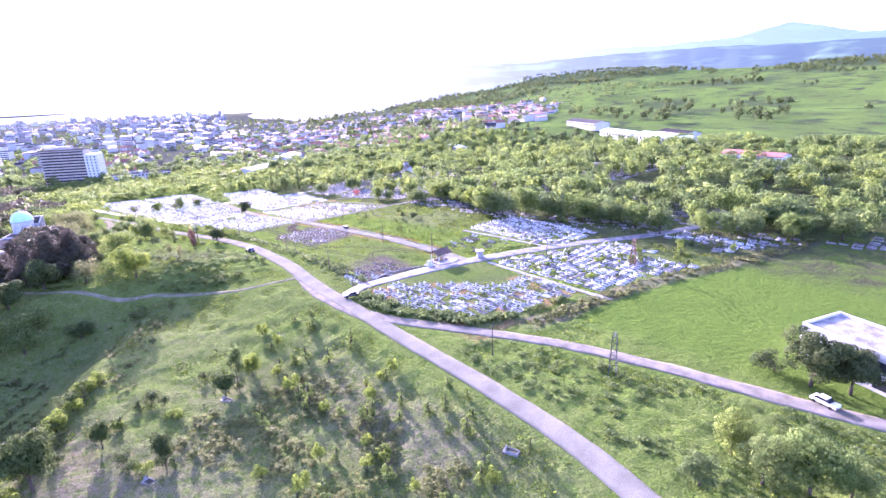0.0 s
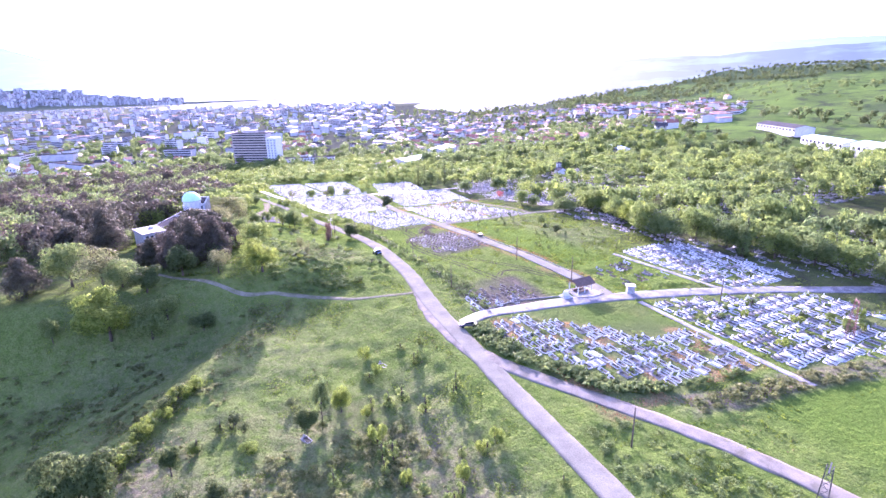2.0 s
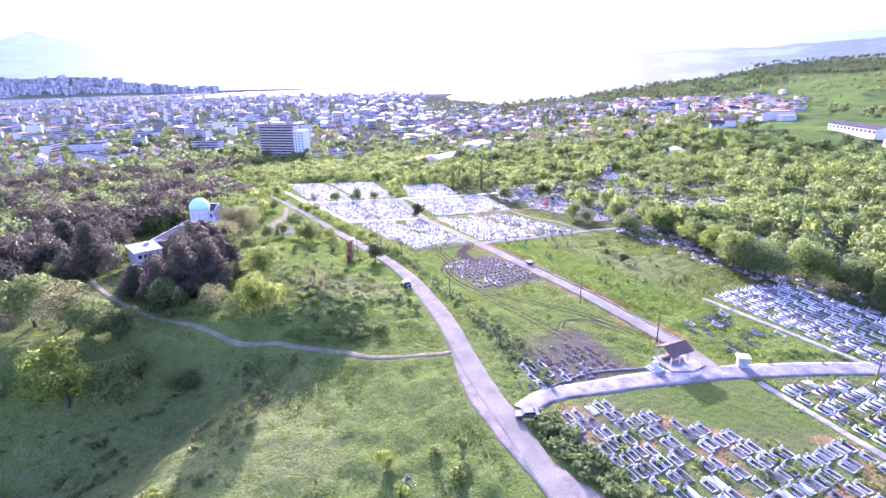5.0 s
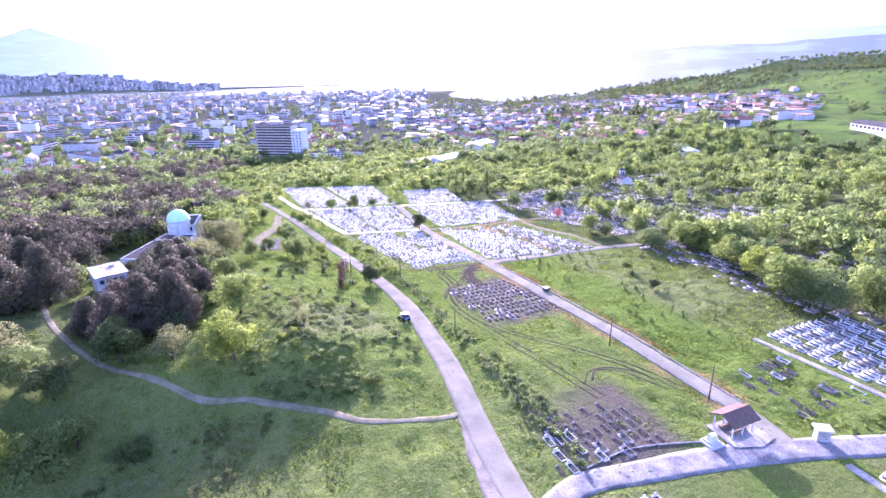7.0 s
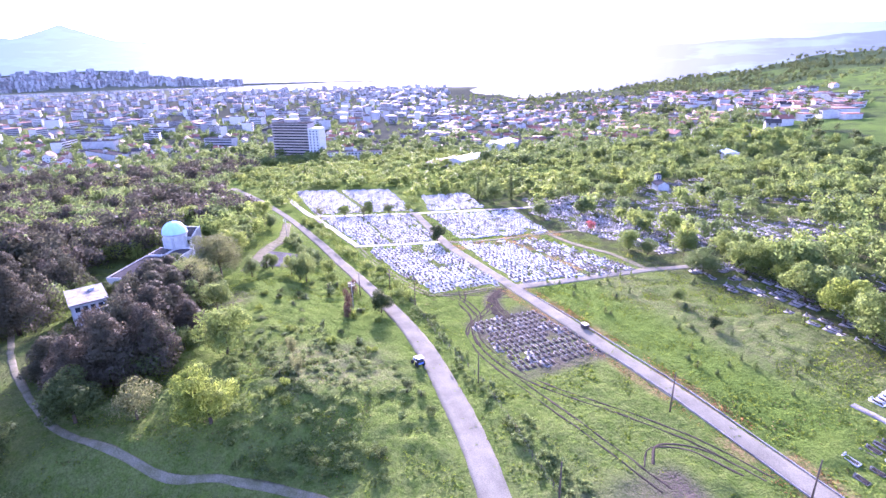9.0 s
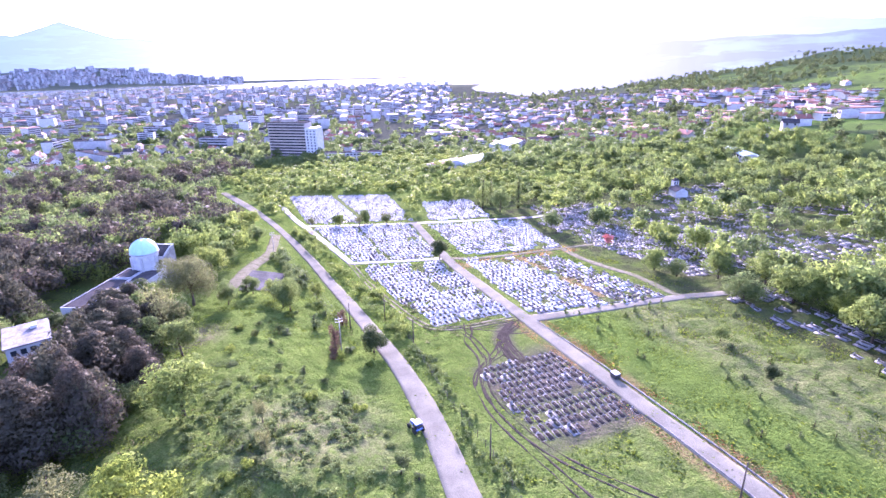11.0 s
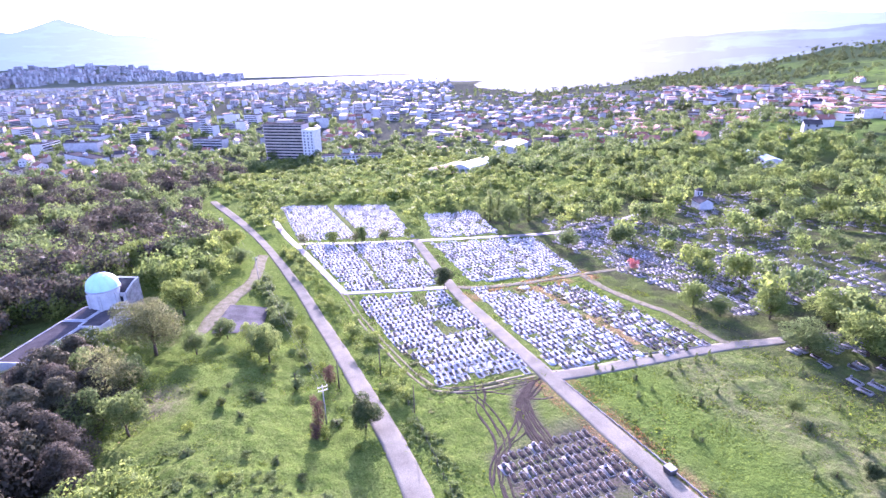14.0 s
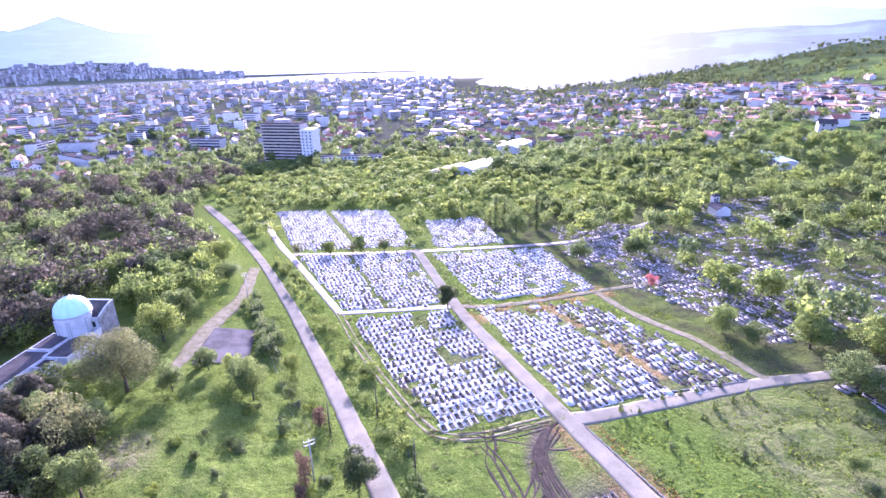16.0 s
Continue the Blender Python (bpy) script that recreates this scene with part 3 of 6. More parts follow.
def ground_material():
    m = bpy.data.materials.new("meadow_ground")
    m.use_nodes = True
    nt = m.node_tree
    b = nt.nodes["Principled BSDF"]
    geo = nt.nodes.new("ShaderNodeNewGeometry")

    def noise_tex(scale, detail=6.0):
        n = nt.nodes.new("ShaderNodeTexNoise")
        n.inputs["Scale"].default_value, n.inputs["Detail"].default_value, n.inputs["Roughness"].default_value = scale, detail, 0.65
        nt.links.new(geo.outputs["Position"], n.inputs["Vector"])
        return n.outputs["Fac"]

    def ranged(v, lo, hi, to=(0.0, 1.0)):
        r = nt.nodes.new("ShaderNodeMapRange")
        for k, x in (("From Min", lo), ("From Max", hi), ("To Min", to[0]), ("To Max", to[1])):
            r.inputs[k].default_value = x
        nt.links.new(v, r.inputs["Value"])
        return r.outputs[0]

    def attr(name):
        a = nt.nodes.new("ShaderNodeAttribute")
        a.attribute_name = name
        return a.outputs["Fac"]

    def calc(op, a, c):
        n = nt.nodes.new("ShaderNodeMath")
        n.operation = op
        n.use_clamp = True
        for k, v in enumerate((a, c)):
            if isinstance(v, float):
                n.inputs[k].default_value = v
            else:
                nt.links.new(v, n.inputs[k])
        return n.outputs[0]

    def blend(fac, a, c):
        n = nt.nodes.new("ShaderNodeMix")
        n.data_type = "RGBA"
        nt.links.new(fac, n.inputs["Factor"])
        for k, v in (("A", a), ("B", c)):
            if isinstance(v, tuple):
                n.inputs[k].default_value = (*v, 1)
            else:
                nt.links.new(v, n.inputs[k])
        return n.outputs["Result"]

    patch, mid, fine, big = noise_tex(0.16), noise_tex(0.7), noise_tex(3.2, 8), noise_tex(0.012, 5)
    col = blend(ranged(patch, 0.35, 0.65), (0.056, 0.092, 0.018), (0.086, 0.128, 0.026))
    col = blend(ranged(mid, 0.4, 0.72), col, (0.104, 0.138, 0.036))
    col = blend(calc("MULTIPLY", attr("lush"), ranged(mid, 0.2, 0.6)), col, (0.068, 0.114, 0.02))
    col = blend(calc("MULTIPLY", attr("dry"), ranged(mid, 0.3, 0.6)), col, (0.138, 0.124, 0.082))
    # ground mixed to a darker tone where the woods stand
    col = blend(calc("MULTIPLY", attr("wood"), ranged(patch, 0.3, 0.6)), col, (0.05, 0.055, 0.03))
    col = blend(calc("MULTIPLY", attr("soil"), ranged(fine, 0.2, 0.55)), col, (0.08, 0.066, 0.06))
    col = blend(calc("MULTIPLY", attr("rust"), ranged(noise_tex(2.2, 6), 0.35, 0.6)), col, (0.21, 0.135, 0.075))
    far = blend(ranged(big, 0.42, 0.58), (0.07, 0.105, 0.032), (0.09, 0.14, 0.034))
    far = blend(ranged(noise_tex(0.03, 4), 0.52, 0.62), far, (0.045, 0.06, 0.032))
    far = blend(attr("forest"), far, (0.05, 0.072, 0.034))
    far = blend(attr("plain"), far, (0.11, 0.12, 0.08))
    far = blend(attr("town"), far, (0.06, 0.066, 0.05))
    col = blend(attr("distant"), col, far)
    hs = nt.nodes.new("ShaderNodeHueSaturation")
    nt.links.new(ranged(fine, 0.3, 0.7, (0.6, 1.4)), hs.inputs["Value"])
    nt.links.new(col, hs.inputs["Color"])
    nt.links.new(hs.outputs[0], b.inputs["Base Color"])
    b.inputs["Roughness"].default_value, b.inputs["Specular IOR Level"].default_value = 0.95, 0.0
    bp = nt.nodes.new("ShaderNodeBump")
    bp.inputs["Strength"].default_value, bp.inputs["Distance"].default_value = 0.9, 0.22
    nt.links.new(fine, bp.inputs["Height"])
    lump = nt.nodes.new("ShaderNodeBump")
    lump.inputs["Strength"].default_value, lump.inputs["Distance"].default_value = 1.0, 0.9
    nt.links.new(noise_tex(0.75, 5), lump.inputs["Height"])
    nt.links.new(lump.outputs[0], bp.inputs["Normal"])
    nt.links.new(bp.outputs[0], b.inputs["Normal"])
    return m


gme = quads_mesh("ground", gv, gf, ground_material(), True)
FR, FA = np.hypot(X + 60, Y - 40), np.degrees(np.arctan2(Y - 40, X + 60)) % 360


def hill_wood(az, r):
    """Above 0 where the far slopes carry woods and hedges, below where they are open fields."""
    return vnoise(az * 0.16, np.log(r) * 7, 1, 33) + 0.6 * vnoise(az * 0.5, np.log(r) * 16, 1, 35) + 0.9 * step(1300, 2000, r) - 0.25 - 1.6 * np.exp(-((az - 119) / 9) ** 2 - ((r - 1080) / 170) ** 2)


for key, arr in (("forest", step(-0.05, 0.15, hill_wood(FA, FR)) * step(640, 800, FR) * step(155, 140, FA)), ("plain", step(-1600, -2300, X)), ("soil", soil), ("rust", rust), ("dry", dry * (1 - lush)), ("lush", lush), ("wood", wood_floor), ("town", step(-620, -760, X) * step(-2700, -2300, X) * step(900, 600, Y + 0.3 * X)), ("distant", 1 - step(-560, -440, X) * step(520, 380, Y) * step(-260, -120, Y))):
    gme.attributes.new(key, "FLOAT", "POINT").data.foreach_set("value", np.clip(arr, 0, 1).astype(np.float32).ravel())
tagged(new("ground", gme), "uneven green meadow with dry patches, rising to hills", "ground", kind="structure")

# ---- river, distant hills ----
river = Geo()
river.plate([(-60 + q * math.cos(radians(a)), 40 + q * math.sin(radians(a))) for a, q in ((206, 2950), (196, 3160), (188, 3410), (180, 3640), (173, 3850), (173, 3930), (180, 3960), (188, 3850), (196, 3700), (206, 3500))], -46, -44.4)
tagged(new("river", river.mesh("river", WATER)), "broad pale river beyond the town", "river", kind="structure")


def painted_haze_material(name, colour, field, glow, strength):
    """Far land with evening haze painted in as emission, whiter and stronger towards the sun."""
    m = bpy.data.materials.new(name)
    m.use_nodes = True
    nt = m.node_tree
    b = nt.nodes["Principled BSDF"]
    b.inputs["Roughness"].default_value = 1.0
    b.inputs["Specular IOR Level"].default_value = 0.0
    geo, stretch, patch = nt.nodes.new("ShaderNodeNewGeometry"), nt.nodes.new("ShaderNodeMapping"), nt.nodes.new("ShaderNodeTexNoise")
    stretch.inputs["Scale"].default_value = (1.0, 1.0, 5.0)
    patch.inputs["Scale"].default_value, patch.inputs["Detail"].default_value = 0.0042, 6
    nt.links.new(geo.outputs["Position"], stretch.inputs["Vector"])
    nt.links.new(stretch.outputs[0], patch.inputs["Vector"])
    land_mix, edge = nt.nodes.new("ShaderNodeMix"), nt.nodes.new("ShaderNodeMapRange")
    land_mix.data_type = "RGBA"
    land_mix.inputs["A"].default_value, land_mix.inputs["B"].default_value = (*colour, 1), (*field, 1)
    edge.inputs["From Min"].default_value, edge.inputs["From Max"].default_value = 0.5, 0.6
    nt.links.new(patch.outputs["Fac"], edge.inputs["Value"])
    nt.links.new(edge.outputs[0], land_mix.inputs["Factor"])
    nt.links.new(land_mix.outputs["Result"], b.inputs["Base Color"])
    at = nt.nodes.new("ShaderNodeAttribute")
    at.attribute_name = "haze_glow"
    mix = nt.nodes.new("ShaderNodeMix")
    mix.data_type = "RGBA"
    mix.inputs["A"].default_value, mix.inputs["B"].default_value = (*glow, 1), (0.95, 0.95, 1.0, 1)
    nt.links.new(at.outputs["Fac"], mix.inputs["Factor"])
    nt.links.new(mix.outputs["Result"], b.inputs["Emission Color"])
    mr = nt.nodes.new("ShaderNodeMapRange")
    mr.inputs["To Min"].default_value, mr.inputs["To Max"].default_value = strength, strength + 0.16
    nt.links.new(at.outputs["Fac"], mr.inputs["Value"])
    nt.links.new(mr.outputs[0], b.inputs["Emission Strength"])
    return m


def mountains(name, radius, az0, az1, marks, rugged, seed, mat, label, depth=0.2):
    """A ridge line far off; marks: bearing and height in degrees as seen from the middle of the walk."""
    az = np.arange(az0, az1, 0.25)
    el = np.interp(az, [a for a, _ in marks], [e for _, e in marks])
    el = el + rugged * (vnoise(az, 0 * az, 6, seed) + 0.5 * vnoise(az, 0 * az, 2.1, seed + 1) + 0.25 * vnoise(az, 0 * az, 0.8, seed + 2) + 0.1 * vnoise(az, 0 * az, 0.3, seed + 3))
    rings = 14
    A, K = np.meshgrid(az, np.linspace(0, 1, rings), indexing="ij")
    R = radius * (1 - depth + depth * K)
    top = 62 + radius * np.tan(np.radians(el))[:, None] + 0 * K
    Zm = -70 + (top + 70) * K ** 0.85 + np.sin(np.pi * K) * radius * 0.006 * (vnoise(A, K * 6, 2.2, seed + 4) + 0.5 * vnoise(A, K * 9, 0.9, seed + 5))
    v = np.stack([-60 + R * np.cos(np.radians(A)), 40 + R * np.sin(np.radians(A)), Zm], -1).reshape(-1, 3)
    ii = np.arange(len(az) * rings).reshape(len(az), rings)
    f = np.stack([ii[:-1, :-1], ii[:-1, 1:], ii[1:, 1:], ii[1:, :-1]], -1).reshape(-1, 4)
    me = quads_mesh(name, v, f, mat, True)
    # painted haze glow, strongest at the sun's bearing
    haze_glow = np.exp(-((A - SUN_AZ) / np.where(A < SUN_AZ, 40, 24)) ** 2)
    me.attributes.new("haze_glow", "FLOAT", "POINT").data.foreach_set("value", haze_glow.astype(np.float32).ravel())
    tagged(new(name, me), label, "mountains", kind="structure")


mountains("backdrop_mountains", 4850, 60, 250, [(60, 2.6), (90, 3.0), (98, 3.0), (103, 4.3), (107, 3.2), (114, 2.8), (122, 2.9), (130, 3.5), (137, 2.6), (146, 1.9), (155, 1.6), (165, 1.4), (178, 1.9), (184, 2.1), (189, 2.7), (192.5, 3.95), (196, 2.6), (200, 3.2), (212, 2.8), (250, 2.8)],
          0.14, 5, painted_haze_material("hazy_mountains", (0.03, 0.045, 0.04), (0.05, 0.08, 0.05), (0.36, 0.6, 0.88), 0.15), "pale blue mountains with evening haze painted in", 0.05)
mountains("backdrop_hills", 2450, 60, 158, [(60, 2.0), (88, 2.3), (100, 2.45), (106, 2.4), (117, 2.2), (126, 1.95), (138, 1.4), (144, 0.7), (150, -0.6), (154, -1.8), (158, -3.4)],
          0.14, 9, painted_haze_material("hazy_hills", (0.02, 0.032, 0.02), (0.06, 0.1, 0.035), (0.34, 0.55, 0.72), 0.07), "wooded hills with evening haze painted in", 0.3)
# low glowing ridge added to hide the dark far ground in painted haze
mountains("backdrop_plain", 3020, 138, 186, [(138, 1.0), (146, -0.4), (152, -1.2), (164, -1.4), (176, -1.5), (180, -1.75), (186, -2.4)], 0.04, 12, painted_haze_material("hazy_plain", (0.05, 0.06, 0.05), (0.08, 0.1, 0.06), (0.6, 0.7, 0.8), 0.16), "glowing band of painted haze over the far plain", 0.06)

# ---- trees ----
rng = np.random.default_rng(4)


def leaf_cloud(lobes, n, size, squash=0.8, shell=0.55):
    """Leaves scattered through round lobes: corner points and outward normals."""
    c = np.array([l[:3] for l in lobes], float)
    r = np.array([l[3] for l in lobes], float)
    k = rng.choice(len(lobes), n, p=r ** 2 / (r ** 2).sum())
    d = rng.normal(size=(n, 3))
    d[:, 2] += 0.25
    d /= np.linalg.norm(d, axis=1)[:, None]
    rad = r[k] * (shell + (1.08 - shell) * rng.random(n) ** 0.5)
    p = c[k] + d * rad[:, None] * np.array([1, 1, squash])
    nrm = d + 0.55 * rng.normal(size=(n, 3))
    nrm /= np.linalg.norm(nrm, axis=1)[:, None]
    t = np.cross(nrm, rng.normal(size=(n, 3)))
    t /= np.linalg.norm(t, axis=1)[:, None]
    s = np.cross(nrm, t)
    sz = (size * (0.6 + 0.8 * rng.random(n)))[:, None]
    v = np.stack([p - t * sz, p + t * sz * 0.6 - s * sz * 0.6, p + t * sz * 0.6 + s * sz * 0.6], 1).reshape(-1, 3)
    soft = d * 0.85 + nrm * 0.35
    soft /= np.linalg.norm(soft, axis=1)[:, None]
    return v, np.repeat(soft, 3, 0)


def lobes_for(form, h, r):
    out = []
    if form == "broad":
        base = 0.22 * h
        for _ in range(int(rng.integers(15, 22))):
            a, q = rng.random() * 6.283, rng.random() ** 0.5
            z = base + (h - base) * (0.12 + 0.72 * rng.random())
            spread = r * 0.78 * math.sin(math.pi * min(0.97, max(0.12, (z - base) / (h - base)))) ** 0.5
            out.append((math.cos(a) * q * spread, math.sin(a) * q * spread, z, r * (0.26 + 0.18 * rng.random())))
        out.append((0, 0, h * 0.55, r * 0.5))
    elif form == "pine":
        for i in range(16):
            k = i / 15
            a = i * 2.4
            q = r * (0.62 * (1 - k) + 0.08) * (0.5 + 0.5 * rng.random())
            out.append((math.cos(a) * q, math.sin(a) * q, h * (0.2 + 0.74 * k), r * (0.58 - 0.3 * k)))
    elif form == "poplar":
        for i in range(11):
            k = i / 10
            out.append(((rng.random() - 0.5) * r * 0.7, (rng.random() - 0.5) * r * 0.7, h * (0.1 + 0.84 * k), r * (0.75 - 0.45 * abs(k - 0.35))))
    elif form == "bush":
        for i in range(8):
            a, q = rng.random() * 6.283, rng.random() ** 0.5 * r * 0.7
            out.append((math.cos(a) * q, math.sin(a) * q, h * (0.3 + 0.4 * rng.random()), r * (0.3 + 0.2 * rng.random())))
    elif form == "sapling":
        for i in range(7):
            k = i / 6
            out.append(((rng.random() - 0.5) * r, (rng.random() - 0.5) * r, h * (0.15 + 0.75 * k), r * (0.6 - 0.35 * k)))
    return out


def trunk_geo(form, h, r, lobes):
    g = Geo()
    if form == "bush":
        for i in range(4):
            a = i * 1.6
            g.tube((0.1 * math.cos(a), 0.1 * math.sin(a), -0.2), (r * 0.5 * math.cos(a), r * 0.5 * math.sin(a), h * 0.6), 0.05, 0.02, 5)
        return g
    w = 0.022 * h + 0.05
    top = h * (0.92 if form in ("pine", "poplar", "sapling") else 0.5)
    bend = [(0, 0, -0.4), (0.03 * h * (rng.random() - 0.5), 0.03 * h * (rng.random() - 0.5), top * 0.45), (0.06 * h * (rng.random() - 0.5), 0.06 * h * (rng.random() - 0.5), top)]
    g.tube(bend[0], bend[1], w * 1.25, w * 0.8, 7)
    g.tube(bend[1], bend[2], w * 0.8, w * 0.35, 7)
    for l in lobes[:: (2 if form == "broad" else 3)]:
        start = Vector(bend[1]).lerp(Vector(bend[2]), rng.random() * 0.8)
        if form == "pine":
            start = Vector((0, 0, l[2] - 0.3))
        g.tube(start, l[:3], w * 0.35, w * 0.1, 5)
    return g


def tree_kind(name, form, h, r, n, size, leaves, label, category="tree", group=""):
    """One tree: an empty at its foot with trunk and crown."""
    lobes = lobes_for(form, h, r)
    v, nr = leaf_cloud(lobes, int(n * 2.4), size * 0.68, 0.85 if form != "pine" else 0.8, 0.5)
    me = quads_mesh("crown", v, np.arange(len(v)).reshape(-1, 3), leaves, normals=nr)
    root = thing(name, label, category, group)
    part("trunk", trunk_geo(form, h, r, lobes), BARK, root, smooth=True)
    part("crown", me, None, root)
    return root


KINDS = {}
for key, spec in {
    "br": ("broadleaf_tree", "broad", 10, 5.5, 2600, 0.34, LEAF_MID, "leafy green broadleaf tree in full spring crown"),
    "br2": ("broadleaf_tree", "broad", 10, 5.5, 2400, 0.36, LEAF_FRESH, "bright green broadleaf tree with an uneven crown"),
    "br3": ("broadleaf_tree", "broad", 10, 4.8, 2000, 0.36, LEAF_MID, "leafy green broadleaf tree in full spring crown"),
    "yel": ("maple_tree", "broad", 10, 5.5, 2900, 0.33, LEAF_YELLOW, "rounded yellow-green maple tree lit from behind"),
    "dk": ("dark_tree", "broad", 8, 4.2, 3400, 0.3, LEAF_DARK, "low dense dark green tree with a round crown"),
    "grey": ("silver_tree", "broad", 8, 4.6, 1500, 0.27, LEAF_DRY, "thin grey-green tree with budding leaves"),
    "willow": ("willow_tree", "broad", 15, 8.5, 7000, 0.27, LEAF_DRY, "large brownish tree with a thin budding crown"),
    "pine": ("pine_tree", "pine", 14, 5.4, 5200, 0.31, LEAF_PINE, "dark brown-green pine tree in shade"),
    "pine2": ("pine_tree", "pine", 14, 4.8, 4800, 0.31, LEAF_PINE, "dark brown-green pine tree in shade"),
    "pop": ("poplar_tree", "poplar", 16, 2.3, 1500, 0.32, LEAF_MID, "slender upright poplar tree"),
    "bush": ("bush", "bush", 2.2, 1.6, 620, 0.17, LEAF_YELLOW, "rounded light green bush in the grass"),
    "bushd": ("bush", "bush", 2.2, 1.6, 420, 0.17, LEAF_DARK, "rounded dark green bush in the grass"),
    "sap": ("sapling", "sapling", 3.2, 0.9, 300, 0.17, LEAF_FRESH, "small bright green sapling in the meadow"),
    "sapd": ("sapling", "sapling", 3.0, 0.8, 260, 0.16, LEAF_MID, "small green sapling in the meadow"),
    "rust": ("purple_tree", "poplar", 6, 1.8, 800, 0.22, LEAF_RUST, "narrow tree with dark reddish leaves"),
    "pink": ("blossom_tree", "broad", 4, 2.4, 700, 0.22, LEAF_PINK, "small tree in coral-red blossom"),
}.items():
    KINDS[key] = (tree_kind(*spec, "bush" if spec[1] == "bush" else "tree"), spec[2], spec[3])
USED = set()


def plant(kind, x, y, h, r, turn=None, group="trees"):
    """Sets one tree of a kind on the ground with that height and crown radius."""
    src, h0, r0 = KINDS[kind]
    m = Matrix.Translation((x, y, ground_z(x, y) - 0.05)) @ Matrix.Rotation(turn if turn is not None else rng.random() * 6.283, 4, "Z") @ Matrix.Diagonal((r / r0, r / r0, h / h0, 1))
    if kind not in USED:
        USED.add(kind)
        src.matrix_world = m
        src["group"] = group
        return src
    src_scale = tuple(src.scale)
    ob = copy_thing(src, m @ Matrix.Diagonal((1 / src_scale[0], 1 / src_scale[1], 1 / src_scale[2], 1)))
    ob["group"] = group
    return ob


# round the observatory and the earth trail
for q in (("willow", -247, 33, 15.3, 8.3), ("grey", -225, 29, 12.2, 5.7), ("br", -240, 56, 8.2, 3.5), ("sapd", -253, 47, 4.7, 1.9), ("br2", -272, 37, 10.6, 5.8), ("br", -243, 42, 7.0, 2.9), ("br", -216, 26, 9.1, 5.1),
          ("br3", -232, 24, 10.7, 3.0), ("br3", -213, 33, 8.5, 3.9), ("pine", -238, 15, 8.5, 5.2), ("pine2", -241, 10, 5.5, 4.4), ("br2", -253, 24, 7.1, 4.2), ("br", -249, 15, 6.8, 4.2), ("dk", -243, 20, 10, 5.4), ("dk", -243.5, 2.5, 4.6, 3.4), ("dk", -241, 7, 5.2, 3.8), ("br", -246.5, -2, 4.2, 3), ("pine2", -246, 12, 5.4, 4), ("br2", -239, 26, 8, 3.2), ("br3", -229, 31, 8.5, 3.6)):
    plant(*q, group="trees round the observatory")
for q in (("br2", -327, -4, 9.7, 6.9), ("br2", -319, 9, 9.6, 6.3), ("br2", -321, 19, 11.9, 6.7), ("br3", -320, 31, 11.3, 7.2), ("br", -330, 39, 10.3, 7.0), ("br2", -336, 50, 9.8, 5.5), ("br", -316, 52, 7, 4), ("br3", -285, 40, 9.2, 4.6),
          ("br2", -187, 35.5, 10.6, 6.3), ("br3", -192, 26, 5.7, 3.4), ("br", -262, 64, 5, 2.6), ("br", -236.5, 57.5, 9.2, 3.6), ("br2", -245, 54, 6.2, 3), ("br2", -247, 66, 5, 2.6), ("br3", -251, 48.5, 5.4, 2.6), ("sapd", -222.4, 62, 4, 1.8), ("br2", -234.5, 65, 3.8, 2)):
    plant(*q, group="trees by the drive")
for q in (("pine", -181, 10, 11.7, 5.6), ("pine2", -182, 16, 15.1, 6.2), ("pine", -185, 22, 14.2, 5.4), ("pine2", -190, 4, 9, 5), ("yel", -162, 33, 10.6, 5.8), ("grey", -168, 21.5, 6.8, 4.5), ("dk", -171, 12, 8.8, 5.2), ("pine", -235, 11, 8, 5.6),
          ("pine2", -240, 20, 11, 5.6), ("pine2", -213, 20, 13.1, 6.3), ("pine", -221, -11, 17, 6.7), ("pine2", -262, -26, 13.6, 7.6), ("pine", -198, 17, 11, 5), ("pine2", -229, 15, 10, 4.4), ("pine2", -221, 23, 12, 5.6), ("pine", -229.6, 27, 10, 4.6), ("pine2", -201, 21, 13, 5.5), ("pine", -193, 19, 12, 5), ("pine2", -209, 21, 12, 5.4), ("pine2", -233, 18, 12, 6), ("pine", -226, 20, 11, 5), ("pine2", -216, 24, 12, 5.5), ("pine", -206, 25, 11, 5), ("pine2", -223, 26.5, 10, 4.6), ("pine", -199, 28, 9.5, 4.6)):
    plant(*q, group="pines on the low hill")
for q in (("yel", -152, -6, 14, 8), ("br", -150, 3, 9.7, 6.2), ("br3", -179, -16, 12.2, 6.4), ("grey", -173, -8, 10.7, 7.5), ("br3", -154, -18, 6.6, 2.3), ("pine", -176, -26, 10.8, 5.4), ("grey", -170, 48, 5.2, 1.2), ("br", -168, -3, 8, 5), ("dk", -162, 3, 7, 4.5), ("br3", -153, 7, 7, 4), ("dk", -149, 15, 5, 3.4)):
    plant(*q, group="trees below the trail")
# beside the road and in the grave fields
for q in (("dk", -203, 72.6, 6, 3.6), ("rust", -206.3, 64.6, 6.8, 1.5), ("rust", -203, 63.6, 3.2, 1.2), ("rust", -223, 69.2, 4.2, 1.6), ("dk", -267, 113, 7.3, 3.3), ("grey", -179, 48, 5, 1.3), ("br", -174, 144, 4.2, 1.8), ("dk", -158, 139, 3.2, 1.6),
          ("pink", -253, 176, 4, 2.2), ("pop", -340, 165, 17, 2.3), ("pop", -331, 181, 18, 2.6), ("pop", -345, 172, 15, 2.2), ("br", -326, 168, 13, 5)):
    plant(*q, group="trees by the grave fields")
